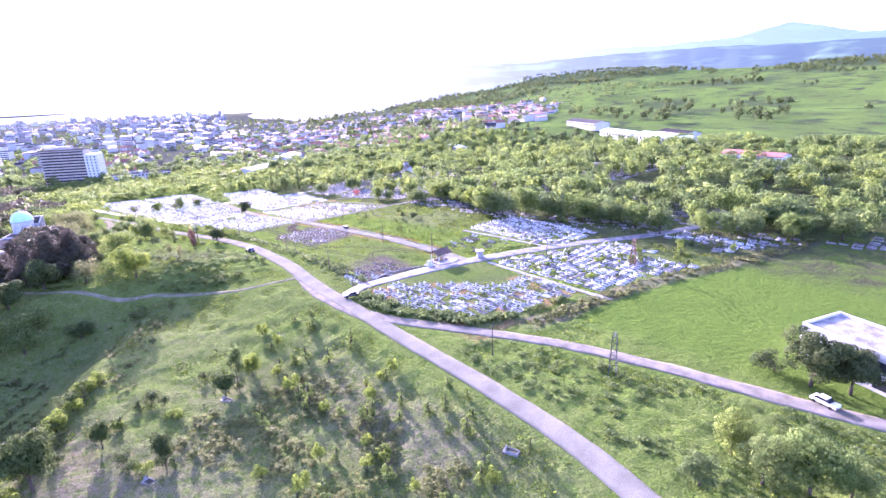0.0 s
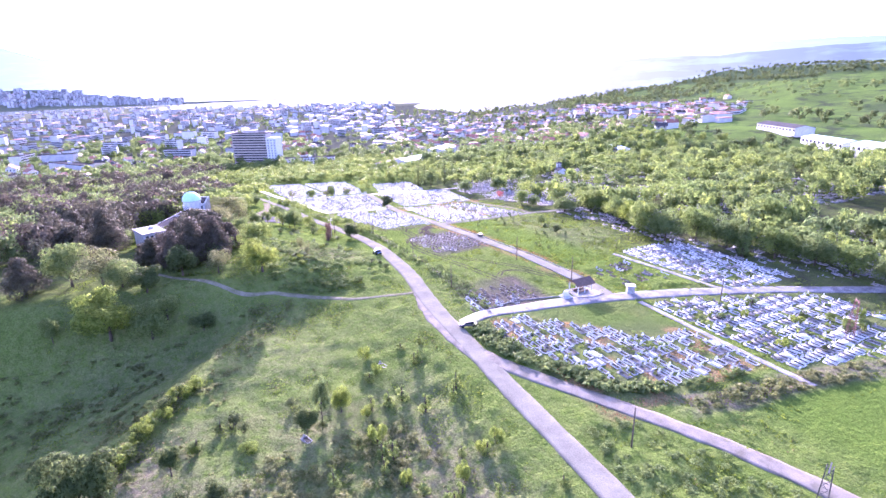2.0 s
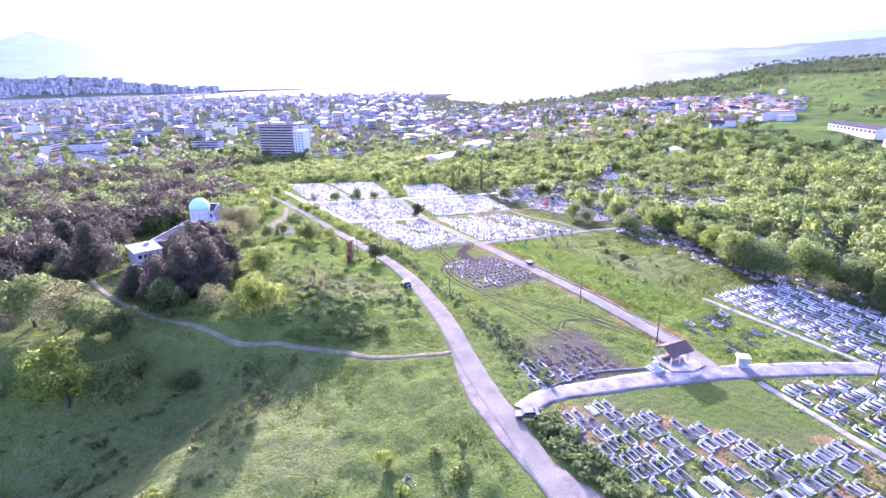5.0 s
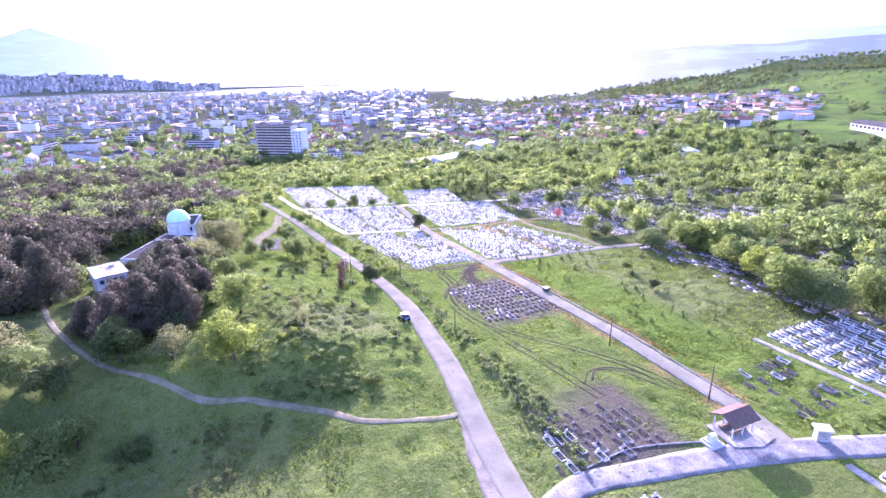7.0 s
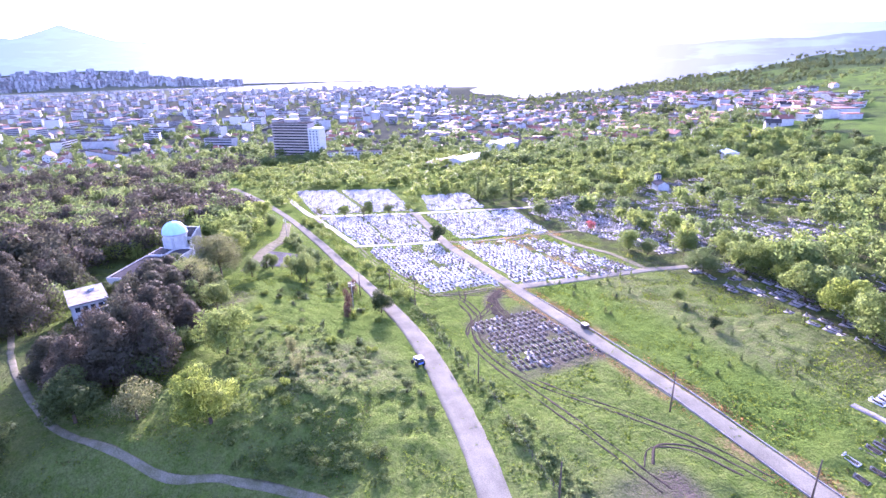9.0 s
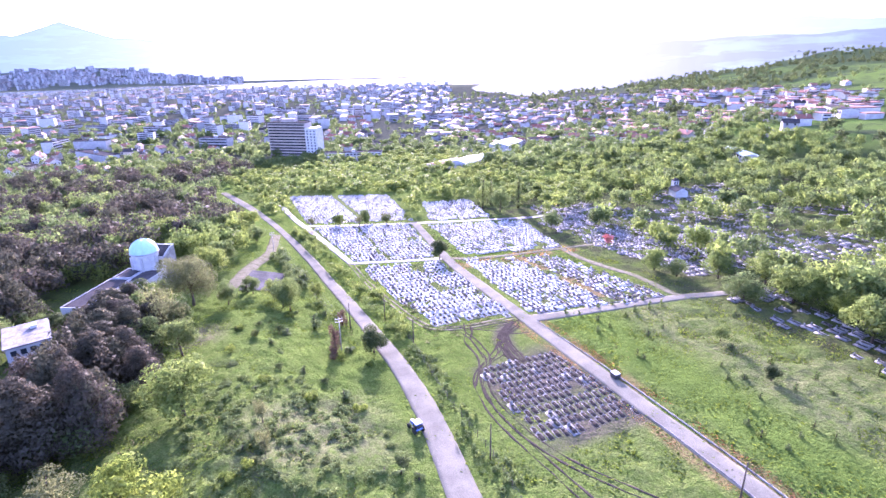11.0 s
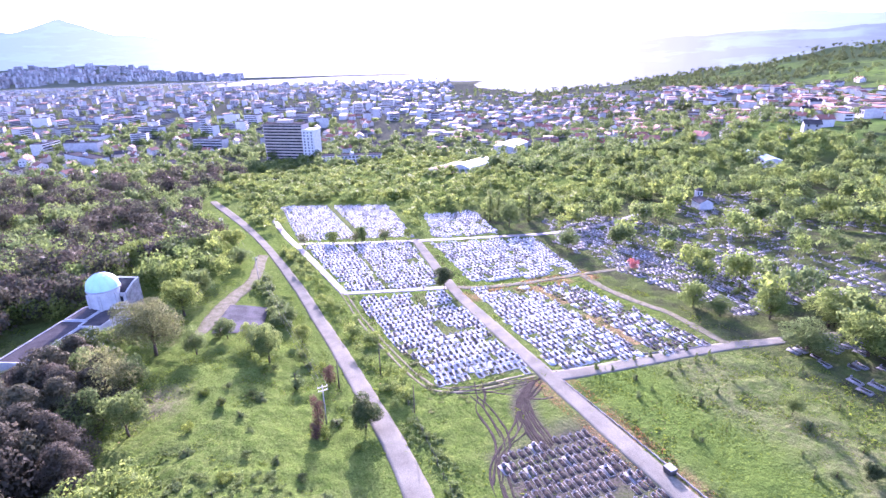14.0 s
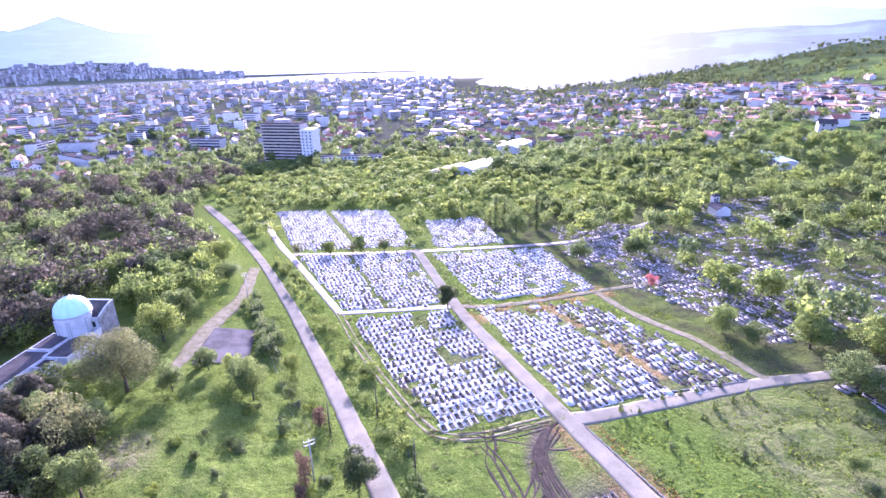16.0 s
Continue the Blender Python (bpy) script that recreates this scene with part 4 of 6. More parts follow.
for i in range(9):
    plant(("grey", "br3", "br2")[i % 3], -332 - 1.5 * (8 - i) + 3 * rng.random(), 82 + 4.8 * i + 2.2 * rng.normal(), 4 + 3.5 * rng.random(), 1.8 + 1.8 * rng.random(), group="row of trees behind the grave fields")
# edge of the wooded burial ground
for q in (("br2", -218, 166, 8, 4.3), ("br", -211, 168, 5.5, 3.5), ("br2", -204, 177, 8.2, 4.6), ("br", -189, 169, 7, 6), ("br2", -195, 185, 9, 6), ("br", -284, 171, 8.6, 4.5), ("br3", -279, 190, 8, 3.6),
          ("br2", -242, 196, 7.7, 3.6), ("br2", -230, 198, 7.2, 4.1), ("sap", -220, 185, 4.7, 2), ("br2", -182, 178, 10, 6.5), ("br", -174, 192, 9.5, 6.8), ("yel", -168, 176, 8, 4.2)):
    plant(*q, group="trees at the wood's edge")
for q in (("br2", -160, 172, 10, 6), ("yel", -148, 168, 11, 6.5), ("br2", -139, 163, 12, 7), ("br", -129, 163, 11, 6.5), ("br2", -122, 170, 12, 6.5), ("br", -112, 172, 11, 6), ("pop", -104, 168, 14, 2.6),
          ("br2", -98, 175, 10, 5.5), ("br", -88, 178, 10, 5.5), ("br2", -78, 178, 9.5, 5.5), ("br3", -68, 176, 9, 5), ("br2", -56, 184, 9, 5), ("br", -44, 190, 9, 5.5), ("br2", -32, 196, 9, 5.5), ("br3", -20, 205, 9, 5.5)):
    plant(*q, group="trees at the wood's edge")
# in front: the slope, the fork and the white building
for i in range(30):
    u, w = rng.random(), rng.random()
    qy = 118 + 62 * u
    x0, x1 = np.interp(qy, [113, 138, 160, 182], [-91, -82, -70, -62]), np.interp(qy, [111, 123, 139, 156, 182], [-58, -55, -50, -43, -36])
    plant(("bush", "bushd", "sapd", "sap", "br2")[i % 5], x0 + (x1 - x0) * w, qy, 1.2 + 2.2 * rng.random() * (0.5 + u), 0.7 + 1.2 * rng.random(), group="bushes among the graves")
for q in (("br3", -89, 31, 9.3, 2.0), ("yel", -91, 35, 5.3, 2.1), ("bush", -80, 38, 3.6, 1.7), ("dk", -86, -3, 10.5, 4.3), ("dk", -88, 28, 4.8, 2.4), ("dk", -88, 7, 5.1, 1.9), ("dk", -75, 13, 6.4, 1.8), ("dk", -91, -7, 9, 4),
          ("br2", -11, 71, 7.4, 3.3), ("br2", -1, 70, 9.2, 4.8), ("br", -6, 68, 7.7, 3.8), ("dk", -7, 99.5, 10.5, 5.4), ("dk", -1.5, 101, 8.5, 5), ("br", 3, 73, 6, 3.2), ("br3", -12, 62, 4.5, 2.7), ("bushd", -13, 101, 3.5, 4)):
    plant(*q, group="trees on the slope")


# ---- woods: many small trees in one mesh ----
LANES = np.concatenate([np.column_stack([p, np.full(len(p), h)]) for p, h in ROADS if h > 0.5])


def on_road(x, y, margin):
    return bool((np.hypot(LANES[:, 0] - x, LANES[:, 1] - y) < LANES[:, 2] + margin + 0.3).any())


def wood(name, label, spots, leaves, form="broad", cards=130, kinds=4):
    """A whole wood; spots: x, y, height and crown radius of each tree."""
    temps = []
    for _ in range(kinds):
        lobes = [(*l[:3], l[3] * (1.22 if form == "broad" else 1.0)) for l in lobes_for(form, 1.0, 0.5)]
        lv, ln = leaf_cloud(lobes, 2 * cards, 0.078 * (130 / cards) ** 0.5, 0.85, 0.55)
        temps.append((lv, ln))
    v, nr, tint = [], [], []
    for x, y, h, r in spots:
        if on_road(x, y, 0.25 * r):
            continue
        lv, ln = temps[int(rng.integers(kinds))]
        a = rng.random() * 6.283
        ca, sa = math.cos(a), math.sin(a)
        rot = np.array([[ca, sa, 0], [-sa, ca, 0], [0, 0, 1]])
        v.append((lv @ rot) * np.array([2 * r, 2 * r, h]) + np.array([x, y, ground_z(x, y)]))
        nr.append(ln @ rot)
        tint.append(np.full(len(lv), rng.random()))
    v = np.concatenate(v)
    nr = np.concatenate(nr)
    ob = new(name, quads_mesh(name, v, np.arange(len(v)).reshape(-1, 3), leaves, normals=nr, tint=np.concatenate(tint)))
    return tagged(ob, label, "trees", kind="stuff")


def scatter(n, x0, x1, y0, y1, ok, hmin, hmax, slim=0.5):
    out = []
    tries = 0
    while len(out) < n and tries < n * 30:
        tries += 1
        x, y = x0 + (x1 - x0) * rng.random(), y0 + (y1 - y0) * rng.random()
        if ok(x, y):
            h = hmin + (hmax - hmin) * rng.random()
            out.append((x, y, h, h * slim * (0.8 + 0.5 * rng.random())))
    return out


def right_wood(x, y):
    edge = np.interp(x, [-430, -300, -252, -215, -190, -130, -60, 0, 60], [225, 182, 192, 172, 172, 170, 178, 215, 240])
    cx, cy = x + 311, y - 268
    if -9 < 0.66 * cx - 0.75 * cy < 40 and abs(0.75 * cx + 0.66 * cy) < 10:
        return False
    thin = step(-165, -215, x) * step(312, 270, y)
    return y > edge and y < 470 and vnoise(x, y, 24, 21) > -0.55 + 0.7 * thin


def left_wood(x, y):
    return y < np.interp(x, [-640, -460, -345, -310, -255, -200, -150], [66, 30, 46, 22, -10, -30, -60]) and not (-300 < x < -225 and y > -16) and not (x > -345 and y > 30 and x > -330)


wood("wood_right", "wooded old burial ground in fresh green leaf", scatter(980, -470, 100, 165, 470, right_wood, 5.5, 11, 0.43), LEAF_FRESH, cards=180)
wood("wood_right_dark", "darker green trees among the old graves", scatter(900, -480, 110, 165, 470, right_wood, 5.5, 11, 0.42), LEAF_MID, cards=160)
wood("wood_left", "dense dark woodland on the low hill", scatter(430, -640, -150, -190, 60, left_wood, 9, 15, 0.42), LEAF_PINE, cards=230)
wood("wood_left_green", "green broadleaf trees in the woodland", scatter(460, -680, -150, -200, 66, left_wood, 8, 13, 0.48), LEAF_MID, cards=210)
wood("wood_left_fresh", "fresh green trees in the woodland", scatter(130, -680, -180, -190, 66, lambda x, y: left_wood(x, y) and (x < -290 or y < -40), 7, 11, 0.5), LEAF_FRESH, cards=240)
def grove(x, y):
    return not (-237 < x < -216 and -8 < y < 12) and not (-290 < x < -233 and -6 < y < 30) and y < np.interp(x, [-262, -240, -205, -184], [12, 16, 24, 24]) and abs(y - np.interp(x, [-250, -214, -190, -171], [-20, -10, -1.6, 8.5])) > 5 and not (x > -216 and y < 14)


wood("grove_pines", "dark pines crowding the low hill", scatter(46, -264, -184, -24, 26, grove, 8, 13, 0.42), LEAF_PINE, "pine", cards=600)
def behind_dome(x, y):
    return x < np.interp(y, [-40, -6, 12, 30, 50], [-262, -272, -285, -287, -300]) and y < np.interp(x, [-345, -300, -285], [50, 47, 44]) and vnoise(x, y, 14, 29) > -0.75


wood("trees_behind_dome", "leafy green trees crowding behind the observatory", scatter(75, -345, -283, -16, 48, behind_dome, 6.5, 11, 0.44), LEAF_FRESH, cards=260)
wood("pines_behind_dome", "dark pines crowding behind the observatory", scatter(60, -335, -262, -46, 12, behind_dome, 8, 13, 0.42), LEAF_PINE, cards=260)
wood("grove_young_pines", "young dark pines below the small white house", scatter(26, -214, -184, 0, 14, lambda x, y: abs(y - np.interp(x, [-250, -214, -190, -171], [-20, -10, -1.6, 8.5])) > 4, 4.5, 7, 0.55), LEAF_PINE, "pine", cards=420)
wood("grove_leafy", "leafy undergrowth between the pines", scatter(60, -264, -178, -24, 34, lambda x, y: grove(x, y), 4, 8, 0.5), LEAF_MID, cards=460)
wood("scrub_far", "sunlit scrub and young trees behind the grave fields", scatter(1400, -680, -330, 40, 290, lambda x, y: y > np.interp(x, [-680, -460, -385, -330], [20, 46, 62, 72]) and not (x > -352 and y < 128) and not (x > -330) and not any(within(FIELDS[k], x + d, y + d) for k in ("far", "far_edge") for d in (-2.5, 2.5)), 3, 8, 0.55), LEAF_FRESH, cards=90)
wood("trees_before_town", "belt of trees before the town", scatter(620, -780, -440, -120, 620, lambda x, y: x < -600 or y > 240, 7, 13, 0.5), LEAF_MID, cards=110)
wood("shrubs_by_road", "leafy shrubs along the road", scatter(70, -345, -205, 60, 92, lambda x, y: abs(y - np.interp(x, [-345, -300, -257, -205], [69, 74, 79, 82])) < 3.4 and vnoise(x, y, 9, 5) > -0.3, 1.4, 3.4, 0.5), LEAF_FRESH, cards=170)
wood("shrubs_by_drive", "shrubs and young trees between drive and road", scatter(46, -330, -236, 44, 64, lambda x, y: not (-276 < x < -251 and y < 59.5) and abs(y - np.interp(x, [-330, -300, -257, -225], [52, 57, 62, 60])) < 3 and vnoise(x, y, 9, 7) > -0.2, 1.8, 4.2, 0.5), LEAF_MID, cards=150)
wood("low_shrubs", "knee-high weeds and low shrubs on the slope", scatter(900, -84, -14, 14, 58, lambda x, y: y < 46 + 0.12 * (x + 84) * -1 + 6 * vnoise(x, y, 8, 3) and vnoise(x, y, 7, 51) > -0.3, 0.3, 1.1, 0.75), LEAF_HEATH, "bush", cards=80)
wood("low_shrubs_fork", "low green shrubs between the two roads", scatter(360, -62, 12, 62, 96, lambda x, y: np.interp(x, [-62, -31, 12], [66, 63, 52]) < y < np.interp(x, [-62, -48, -26, 12], [74, 81, 86, 92]) and vnoise(x, y, 8, 52) > -0.4, 0.3, 1.0, 0.9), LEAF_MID, "bush", cards=80)
wood("low_shrubs_meadow", "rank weeds and low shrubs in the meadow", scatter(420, -204, -140, 26, 72, lambda x, y: y < np.interp(x, [-262, -240, -210, -175, -145, -140], [64, 67, 68.5, 68.5, 66, 64]) and y > np.interp(x, [-262, -200, -160, -152, -146, -140], [44, 38, 34, 36, 50, 56]) and vnoise(x, y, 10, 53) > -0.35, 0.4, 1.3, 0.8), LEAF_MID, "bush", cards=90)
wood("low_shrubs_bank", "shaded brambles on the bank", scatter(420, -150, -92, -30, 50, lambda x, y: vnoise(x, y, 11, 54) > -0.2 and y < 24 - 0.5 * (x + 120), 0.3, 1.1, 0.8), LEAF_HEATH, "bush", cards=36)
wood("low_shrubs_fence", "weeds along the fence", scatter(260, -215, -110, 77.5, 83.5, lambda x, y: vnoise(x, y, 6, 55) > -0.2, 0.4, 1.4, 0.6), LEAF_MID, "bush", cards=36)
def grave_edge(x):
    return np.interp(x, [-106, -99, -89, -82, -70, -64, -62], [74.4, 73, 74, 76, 81, 90, 106])


wood("low_shrubs_edge", "rank weeds and brambles below the graves", scatter(330, -104, -61, 68, 106, lambda x, y: grave_edge(x) - 4.5 < y < grave_edge(x) + 0.6, 0.5, 1.5, 0.75), LEAF_MID, "bush", cards=40)
wood("low_shrubs_border", "tan weeds and brambles between graves and field", scatter(300, -64, -26, 88, 200, lambda x, y: abs(x - 1 - np.interp(y, [88, 96.6, 111, 123, 139, 156, 175, 197], [-60, -57.5, -55.2, -52, -47, -40, -33.8, -27])) < 2.6 and vnoise(x, y, 8, 73) > -0.4, 0.4, 1.3, 0.75), LEAF_HEATH, "bush", cards=34)
wood("weeds_in_grave_fields", "green and dry weeds between the close graves", scatter(1100, -320, -202, 84, 154, lambda x, y: vnoise(x, y, 9, 91) > -0.1, 0.25, 0.6, 1.0), LEAF_HEATH, "bush", cards=14)
wood("low_shrubs_graves", "green weeds grown up between the graves", scatter(330, -104, -60, 73, 160, lambda x, y: y > grave_edge(x) + 1 and not (y > 84 and y < 116 and x < np.interp(y, [84, 94, 104, 111], [-104, -90, -80, -80])) and vnoise(x, y, 6, 71) > -0.1, 0.3, 0.9, 0.8), LEAF_FRESH, "bush", cards=26)
wood("town_trees", "trees between the houses of the town", scatter(1500, -1900, -480, -480, 1300, lambda x, y: x < -720 or y > 430, 6, 11, 0.5), LEAF_MID, cards=44)
wood("town_trees_near", "dense garden trees on the near side of the town", scatter(1100, -1300, -660, -430, 220, lambda x, y: True, 6, 12, 0.55), LEAF_MID, cards=64)
def on_hill(x, y):
    r, az = math.hypot(x + 60, y - 40), math.degrees(math.atan2(y - 40, x + 60)) % 360
    return 480 < r < 2300 and 70 < az < 150 and hill_wood(az, r) > (0.0 if r > 640 else 0.25)


wood("hill_trees", "woods and hedges on the far hills", scatter(2900, -1700, 500, 440, 2250, on_hill, 7, 13, 0.46), LEAF_DARK, cards=38)

# ---- graves ----
def headstone_outline(w, h, form):
    if form == 0:
        return [(-w / 2, 0), (w / 2, 0), (w / 2, h * 0.75), (w * 0.3, h * 0.95), (0, h), (-w * 0.3, h * 0.95), (-w / 2, h * 0.75)]
    if form == 1:
        return [(-w / 2, 0), (w / 2, 0), (w / 2, h), (-w / 2, h * 0.86)]
    return [(-w / 2, 0), (w / 2, 0), (w * 0.38, h), (-w * 0.38, h)]


def kerb_geo(l, w, t, h):
    g = Geo()
    g.box(-l / 2, -w / 2, -0.15, l / 2, -w / 2 + t, h, 0, 0.02)
    g.box(-l / 2, w / 2 - t, -0.15, l / 2, w / 2, h, 0, 0.02)
    g.box(-l / 2, -w / 2 + t, -0.15, -l / 2 + t * 1.8, w / 2 - t, h + 0.02, 0, 0.02)
    g.box(l / 2 - t, -w / 2 + t, -0.15, l / 2, w / 2 - t, h - 0.02, 0, 0.02)
    return g


def grave_parts(style, form):
    """Meshes of one grave, its headstone at -x: kerb, bed, headstone, apron."""
    l, w = 2.25, 1.08
    ps = {}
    if style != "earth":
        if style != "grass":
            ps["apron"] = Geo().box(-1.45, -0.74, -0.25, 1.3, 0.74, 0.07, 0, 0.02)
        ps["kerb"] = kerb_geo(l, w, 0.1, 0.25)
        ps["bed"] = Geo().box(-0.9, -0.44, 0.02, 1.02, 0.44, 0.31 if style == "slab" else 0.13, 0, 0.02)
        ps["headstone"] = Geo().slab(headstone_outline(0.56, 0.5, form), -1.12, -1.01).moved(Matrix.Translation((0, 0, 0.28)))
        ps["plinth"] = Geo().box(-1.28, -0.4, 0.05, -0.96, 0.4, 0.3, 0, 0.04)
    else:
        ps["kerb"] = kerb_geo(2.05, 1.0, 0.08, 0.1)
        ps["bed"] = Geo().box(-0.88, -0.4, -0.1, 0.92, 0.4, 0.09, 0, 0.1)
        ps["headstone"] = Geo().slab(headstone_outline(0.36, 0.26, form), -1.1, -1.02).moved(Matrix.Translation((0, 0, 0.05)))
    return ps


STYLE_MATS = {"white": {"apron": APRON, "kerb": MARBLE, "bed": BED, "headstone": MARBLE, "plinth": MARBLE},
              "slab": {"apron": APRON, "kerb": MARBLE, "bed": MARBLE, "headstone": GREYSTONE, "plinth": MARBLE},
              "grey": {"apron": GREYSTONE, "kerb": GREYSTONE, "bed": BED, "headstone": GREYSTONE, "plinth": GREYSTONE},
              "earth": {"kerb": KERB_PALE, "bed": SOIL, "headstone": GREYSTONE},
              "grass": {"kerb": MARBLE, "bed": BED, "headstone": MARBLE, "plinth": MARBLE}}
STYLE_LABEL = {"white": "white stone grave with raised kerb, planted bed and upright headstone", "slab": "white stone grave closed by a pale cover slab", "grey": "weathered grey stone grave with planted bed",
               "grass": "white stone grave with planted bed standing in grass", "earth": "plain earth grave mound in a low grey kerb"}
GRAVE = {}
for style in STYLE_MATS:
    for form in range(3):
        g0 = thing("grave", STYLE_LABEL[style], "grave", "graves in rows")
        for nm, gg in grave_parts(style, form).items():
            part(nm, gg, STYLE_MATS[style][nm], g0)
        GRAVE[style, form] = [g0, False]
GRAVE_MATS = [MARBLE, APRON, BED, GREYSTONE, SOIL, KERB_PALE]
GRAVE_FLAT = {}
for style in STYLE_MATS:
    for form in range(3):
        g = Geo()
        for nm, gg in grave_parts(style, form).items():
            k = GRAVE_MATS.index(STYLE_MATS[style][nm])
            gg.m = [k] * len(gg.f)
            g.join(gg)
        vs, fs, ms = np.array(g.v), [], []
        for q, m_ in zip(g.f, g.m):
            if len(q) == 4:
                fs.append(q), ms.append(m_)
            else:
                for i in range(1, len(q) - 1, 2):
                    fs.append((q[0], q[i], q[min(i + 1, len(q) - 1)], q[min(i + 2, len(q) - 1)] if i + 2 < len(q) else q[0])) if i + 2 < len(q) else fs.append((q[0], q[i], q[i + 1], q[i + 1]))
                    ms.append(m_)
        ok = [len(set(q)) == 4 for q in fs]
        GRAVE_FLAT[style, form] = (vs, np.array([q for q, o in zip(fs, ok) if o]), np.array([m_ for m_, o in zip(ms, ok) if o]))


def grave_at(style, x, y, s, turn, as_thing):
    form = int(rng.integers(3))
    z = ground_z(x, y)
    m = Matrix.Translation((x, y, z)) @ Matrix.Rotation(turn, 4, "Z") @ Matrix.Diagonal((s, s * (0.92 + 0.16 * rng.random()), 0.85 + 0.35 * rng.random(), 1))
    if as_thing:
        src = GRAVE[style, form]
        if not src[1]:
            src[1] = True
            src[0].matrix_world = m
        else:
            sc = src[0].scale
            copy_thing(src[0], m @ Matrix.Diagonal((1 / sc[0], 1 / sc[1], 1 / sc[2], 1)))
        return None
    vs, fs, ms = GRAVE_FLAT[style, form]
    mm = np.array(m)
    return vs @ mm[:3, :3].T + mm[:3, 3], fs, ms


def grave_field(name, x0, x1, y0, y1, styles, as_thing=False, px_=3.15, py_=1.5, keep=0.93, ok=None, label="close rows of white stone graves", jitter=0.18, limit=10 ** 6):
    """Rows of graves over a stretch of the plan."""
    acc, k, n = [], 0, 0
    names, wts = zip(*styles.items())
    wts = np.array(wts) / sum(wts)
    ix = 0
    for x in np.arange(x0 + 1.5, x1 - 1, px_):
        ix += 1
        shift = rng.random() * 0.8
        for y in np.arange(y0 + 0.8 + shift, y1 - 0.6, py_):
            if rng.random() > keep or (ok and not ok(x, y)) or n >= limit:
                continue
            st = names[int(rng.choice(len(names), p=wts))]
            r = grave_at(st, x + jitter * rng.normal(), y + 0.3 * jitter * rng.normal(), 0.94 + 0.1 * rng.random(), 0.03 * rng.normal(), as_thing)
            n += 1
            if r:
                acc.append((r[0], r[1] + k, r[2]))
                k += len(r[0])
    if acc:
        v, f, m_ = (np.concatenate([a[i] for a in acc]) for i in range(3))
        tagged(new(name, quads_mesh(name, v, f, GRAVE_MATS, mi=m_)), label, "graves", kind="stuff")
    return n


MIX = {"white": 0.74, "slab": 0.08, "grey": 0.18}


def first_ok(x, y):
    lo = np.interp(x, [-106, -99, -89, -82, -70, -64, -62], [74.4, 73, 74, 76, 81, 90, 106])
    lawn = y > 84 and x < np.interp(y, [84, 94, 104, 111], [-104, -90, -80, -80])
    return y > lo + 0.8 and not lawn and y < 112


COUNT = 0
COUNT += grave_field("graves", -103, -61, 73, 112, {"grass": 0.74, "slab": 0.1, "grey": 0.16}, True, 3.0, 1.62, 0.72, first_ok)
EARTH_PLOT = [(-124.8, 80.5), (-121, 95), (-108, 94.6), (-109.6, 74.2), (-118, 77)]
COUNT += grave_field("graves", -126, -107, 73, 96, {"earth": 0.9, "grey": 0.1}, True, 2.75, 1.65, 0.86, lambda x, y: within(EARTH_PLOT, x, y) and not (y < 83.5 and x > -118))
COUNT += grave_field("graves", -119, -108, 74, 84.5, {"grass": 0.7, "earth": 0.3}, True, 3.0, 1.9, 0.8, lambda x, y: within(EARTH_PLOT, x, y) and y < 83.2 and x > -118.5)
COUNT += grave_field("graves", -123, -101, 119, 136, {"earth": 0.6, "grass": 0.28, "grey": 0.12}, True, 3.2, 1.9, 0.45, lambda x, y: x > -122 + 0.2 * (y - 119) and x < -103 + 0.1 * (y - 119))
COUNT += grave_field("grave_rows_lower", -95, -36, 115, 186, {"grass": 0.56, "slab": 0.06, "grey": 0.38}, False, 2.95, 1.55, 0.85, lambda x, y: x < np.interp(y, [96, 111, 123, 139, 156, 175], [-59, -57.5, -55, -50, -43, -37]) and not (y > 150 and vnoise(x, y, 9, 77) < 0.05) and x > np.interp(y, [113, 118, 128, 138, 153, 160, 175, 190], [-93, -93.5, -88, -84, -77, -73, -65, -59]), "rows of white stone graves in long grass")
COUNT += grave_field("grave_rows_upper", -127, -84, 140, 166, {"grass": 0.6, "white": 0.1, "grey": 0.3}, False, 2.95, 1.55, 0.85, lambda x, y: x < np.interp(y, [138, 153, 175], [-91, -83.5, -71.5]), "rows of white stone graves before the trees")
grave_field("grave_plot_dark", -186, -158, 89.5, 110, {"earth": 0.93, "grey": 0.07}, False, 2.35, 1.45, 0.93, None, "plot of dark earth graves in low pale kerbs")
grave_field("graves", -218, -207, 88, 112, {"white": 0.86, "slab": 0.14}, True, 2.72, 1.5, 0.93, lambda x, y: within(FIELDS["near"], x, y))
grave_field("grave_field_near", -271, -216.6, 85, 113, MIX, False, 2.72, 1.48, 0.95, lambda x, y: within(FIELDS["near"], x, y) and vnoise(x, y, 6, 31) > -0.72)
grave_field("grave_field_east", -262, -198, 115, 137.5, MIX, False, 2.72, 1.48, 0.95, lambda x, y: within(FIELDS["east"], x, y) and vnoise(x, y, 6, 32) > -0.72)
grave_field("grave_field_edge", -256, -198, 139.5, 154, {"white": 0.3, "grey": 0.3, "earth": 0.3, "slab": 0.1}, False, 2.8, 1.5, 0.85, lambda x, y: within(FIELDS["east"], x, y), "rows of white and weathered graves")
grave_field("grave_field_west", -344, -268, 76, 120, MIX, False, 2.75, 1.5, 0.94, lambda x, y: within(FIELDS["west"], x, y) and vnoise(x, y, 6, 33) > -0.7 and abs(y - 96) > 0.8)
grave_field("grave_field_north", -318, -259, 123, 169, MIX, False, 2.75, 1.5, 0.94, lambda x, y: within(FIELDS["north"], x, y) and vnoise(x, y, 6, 34) > -0.7)
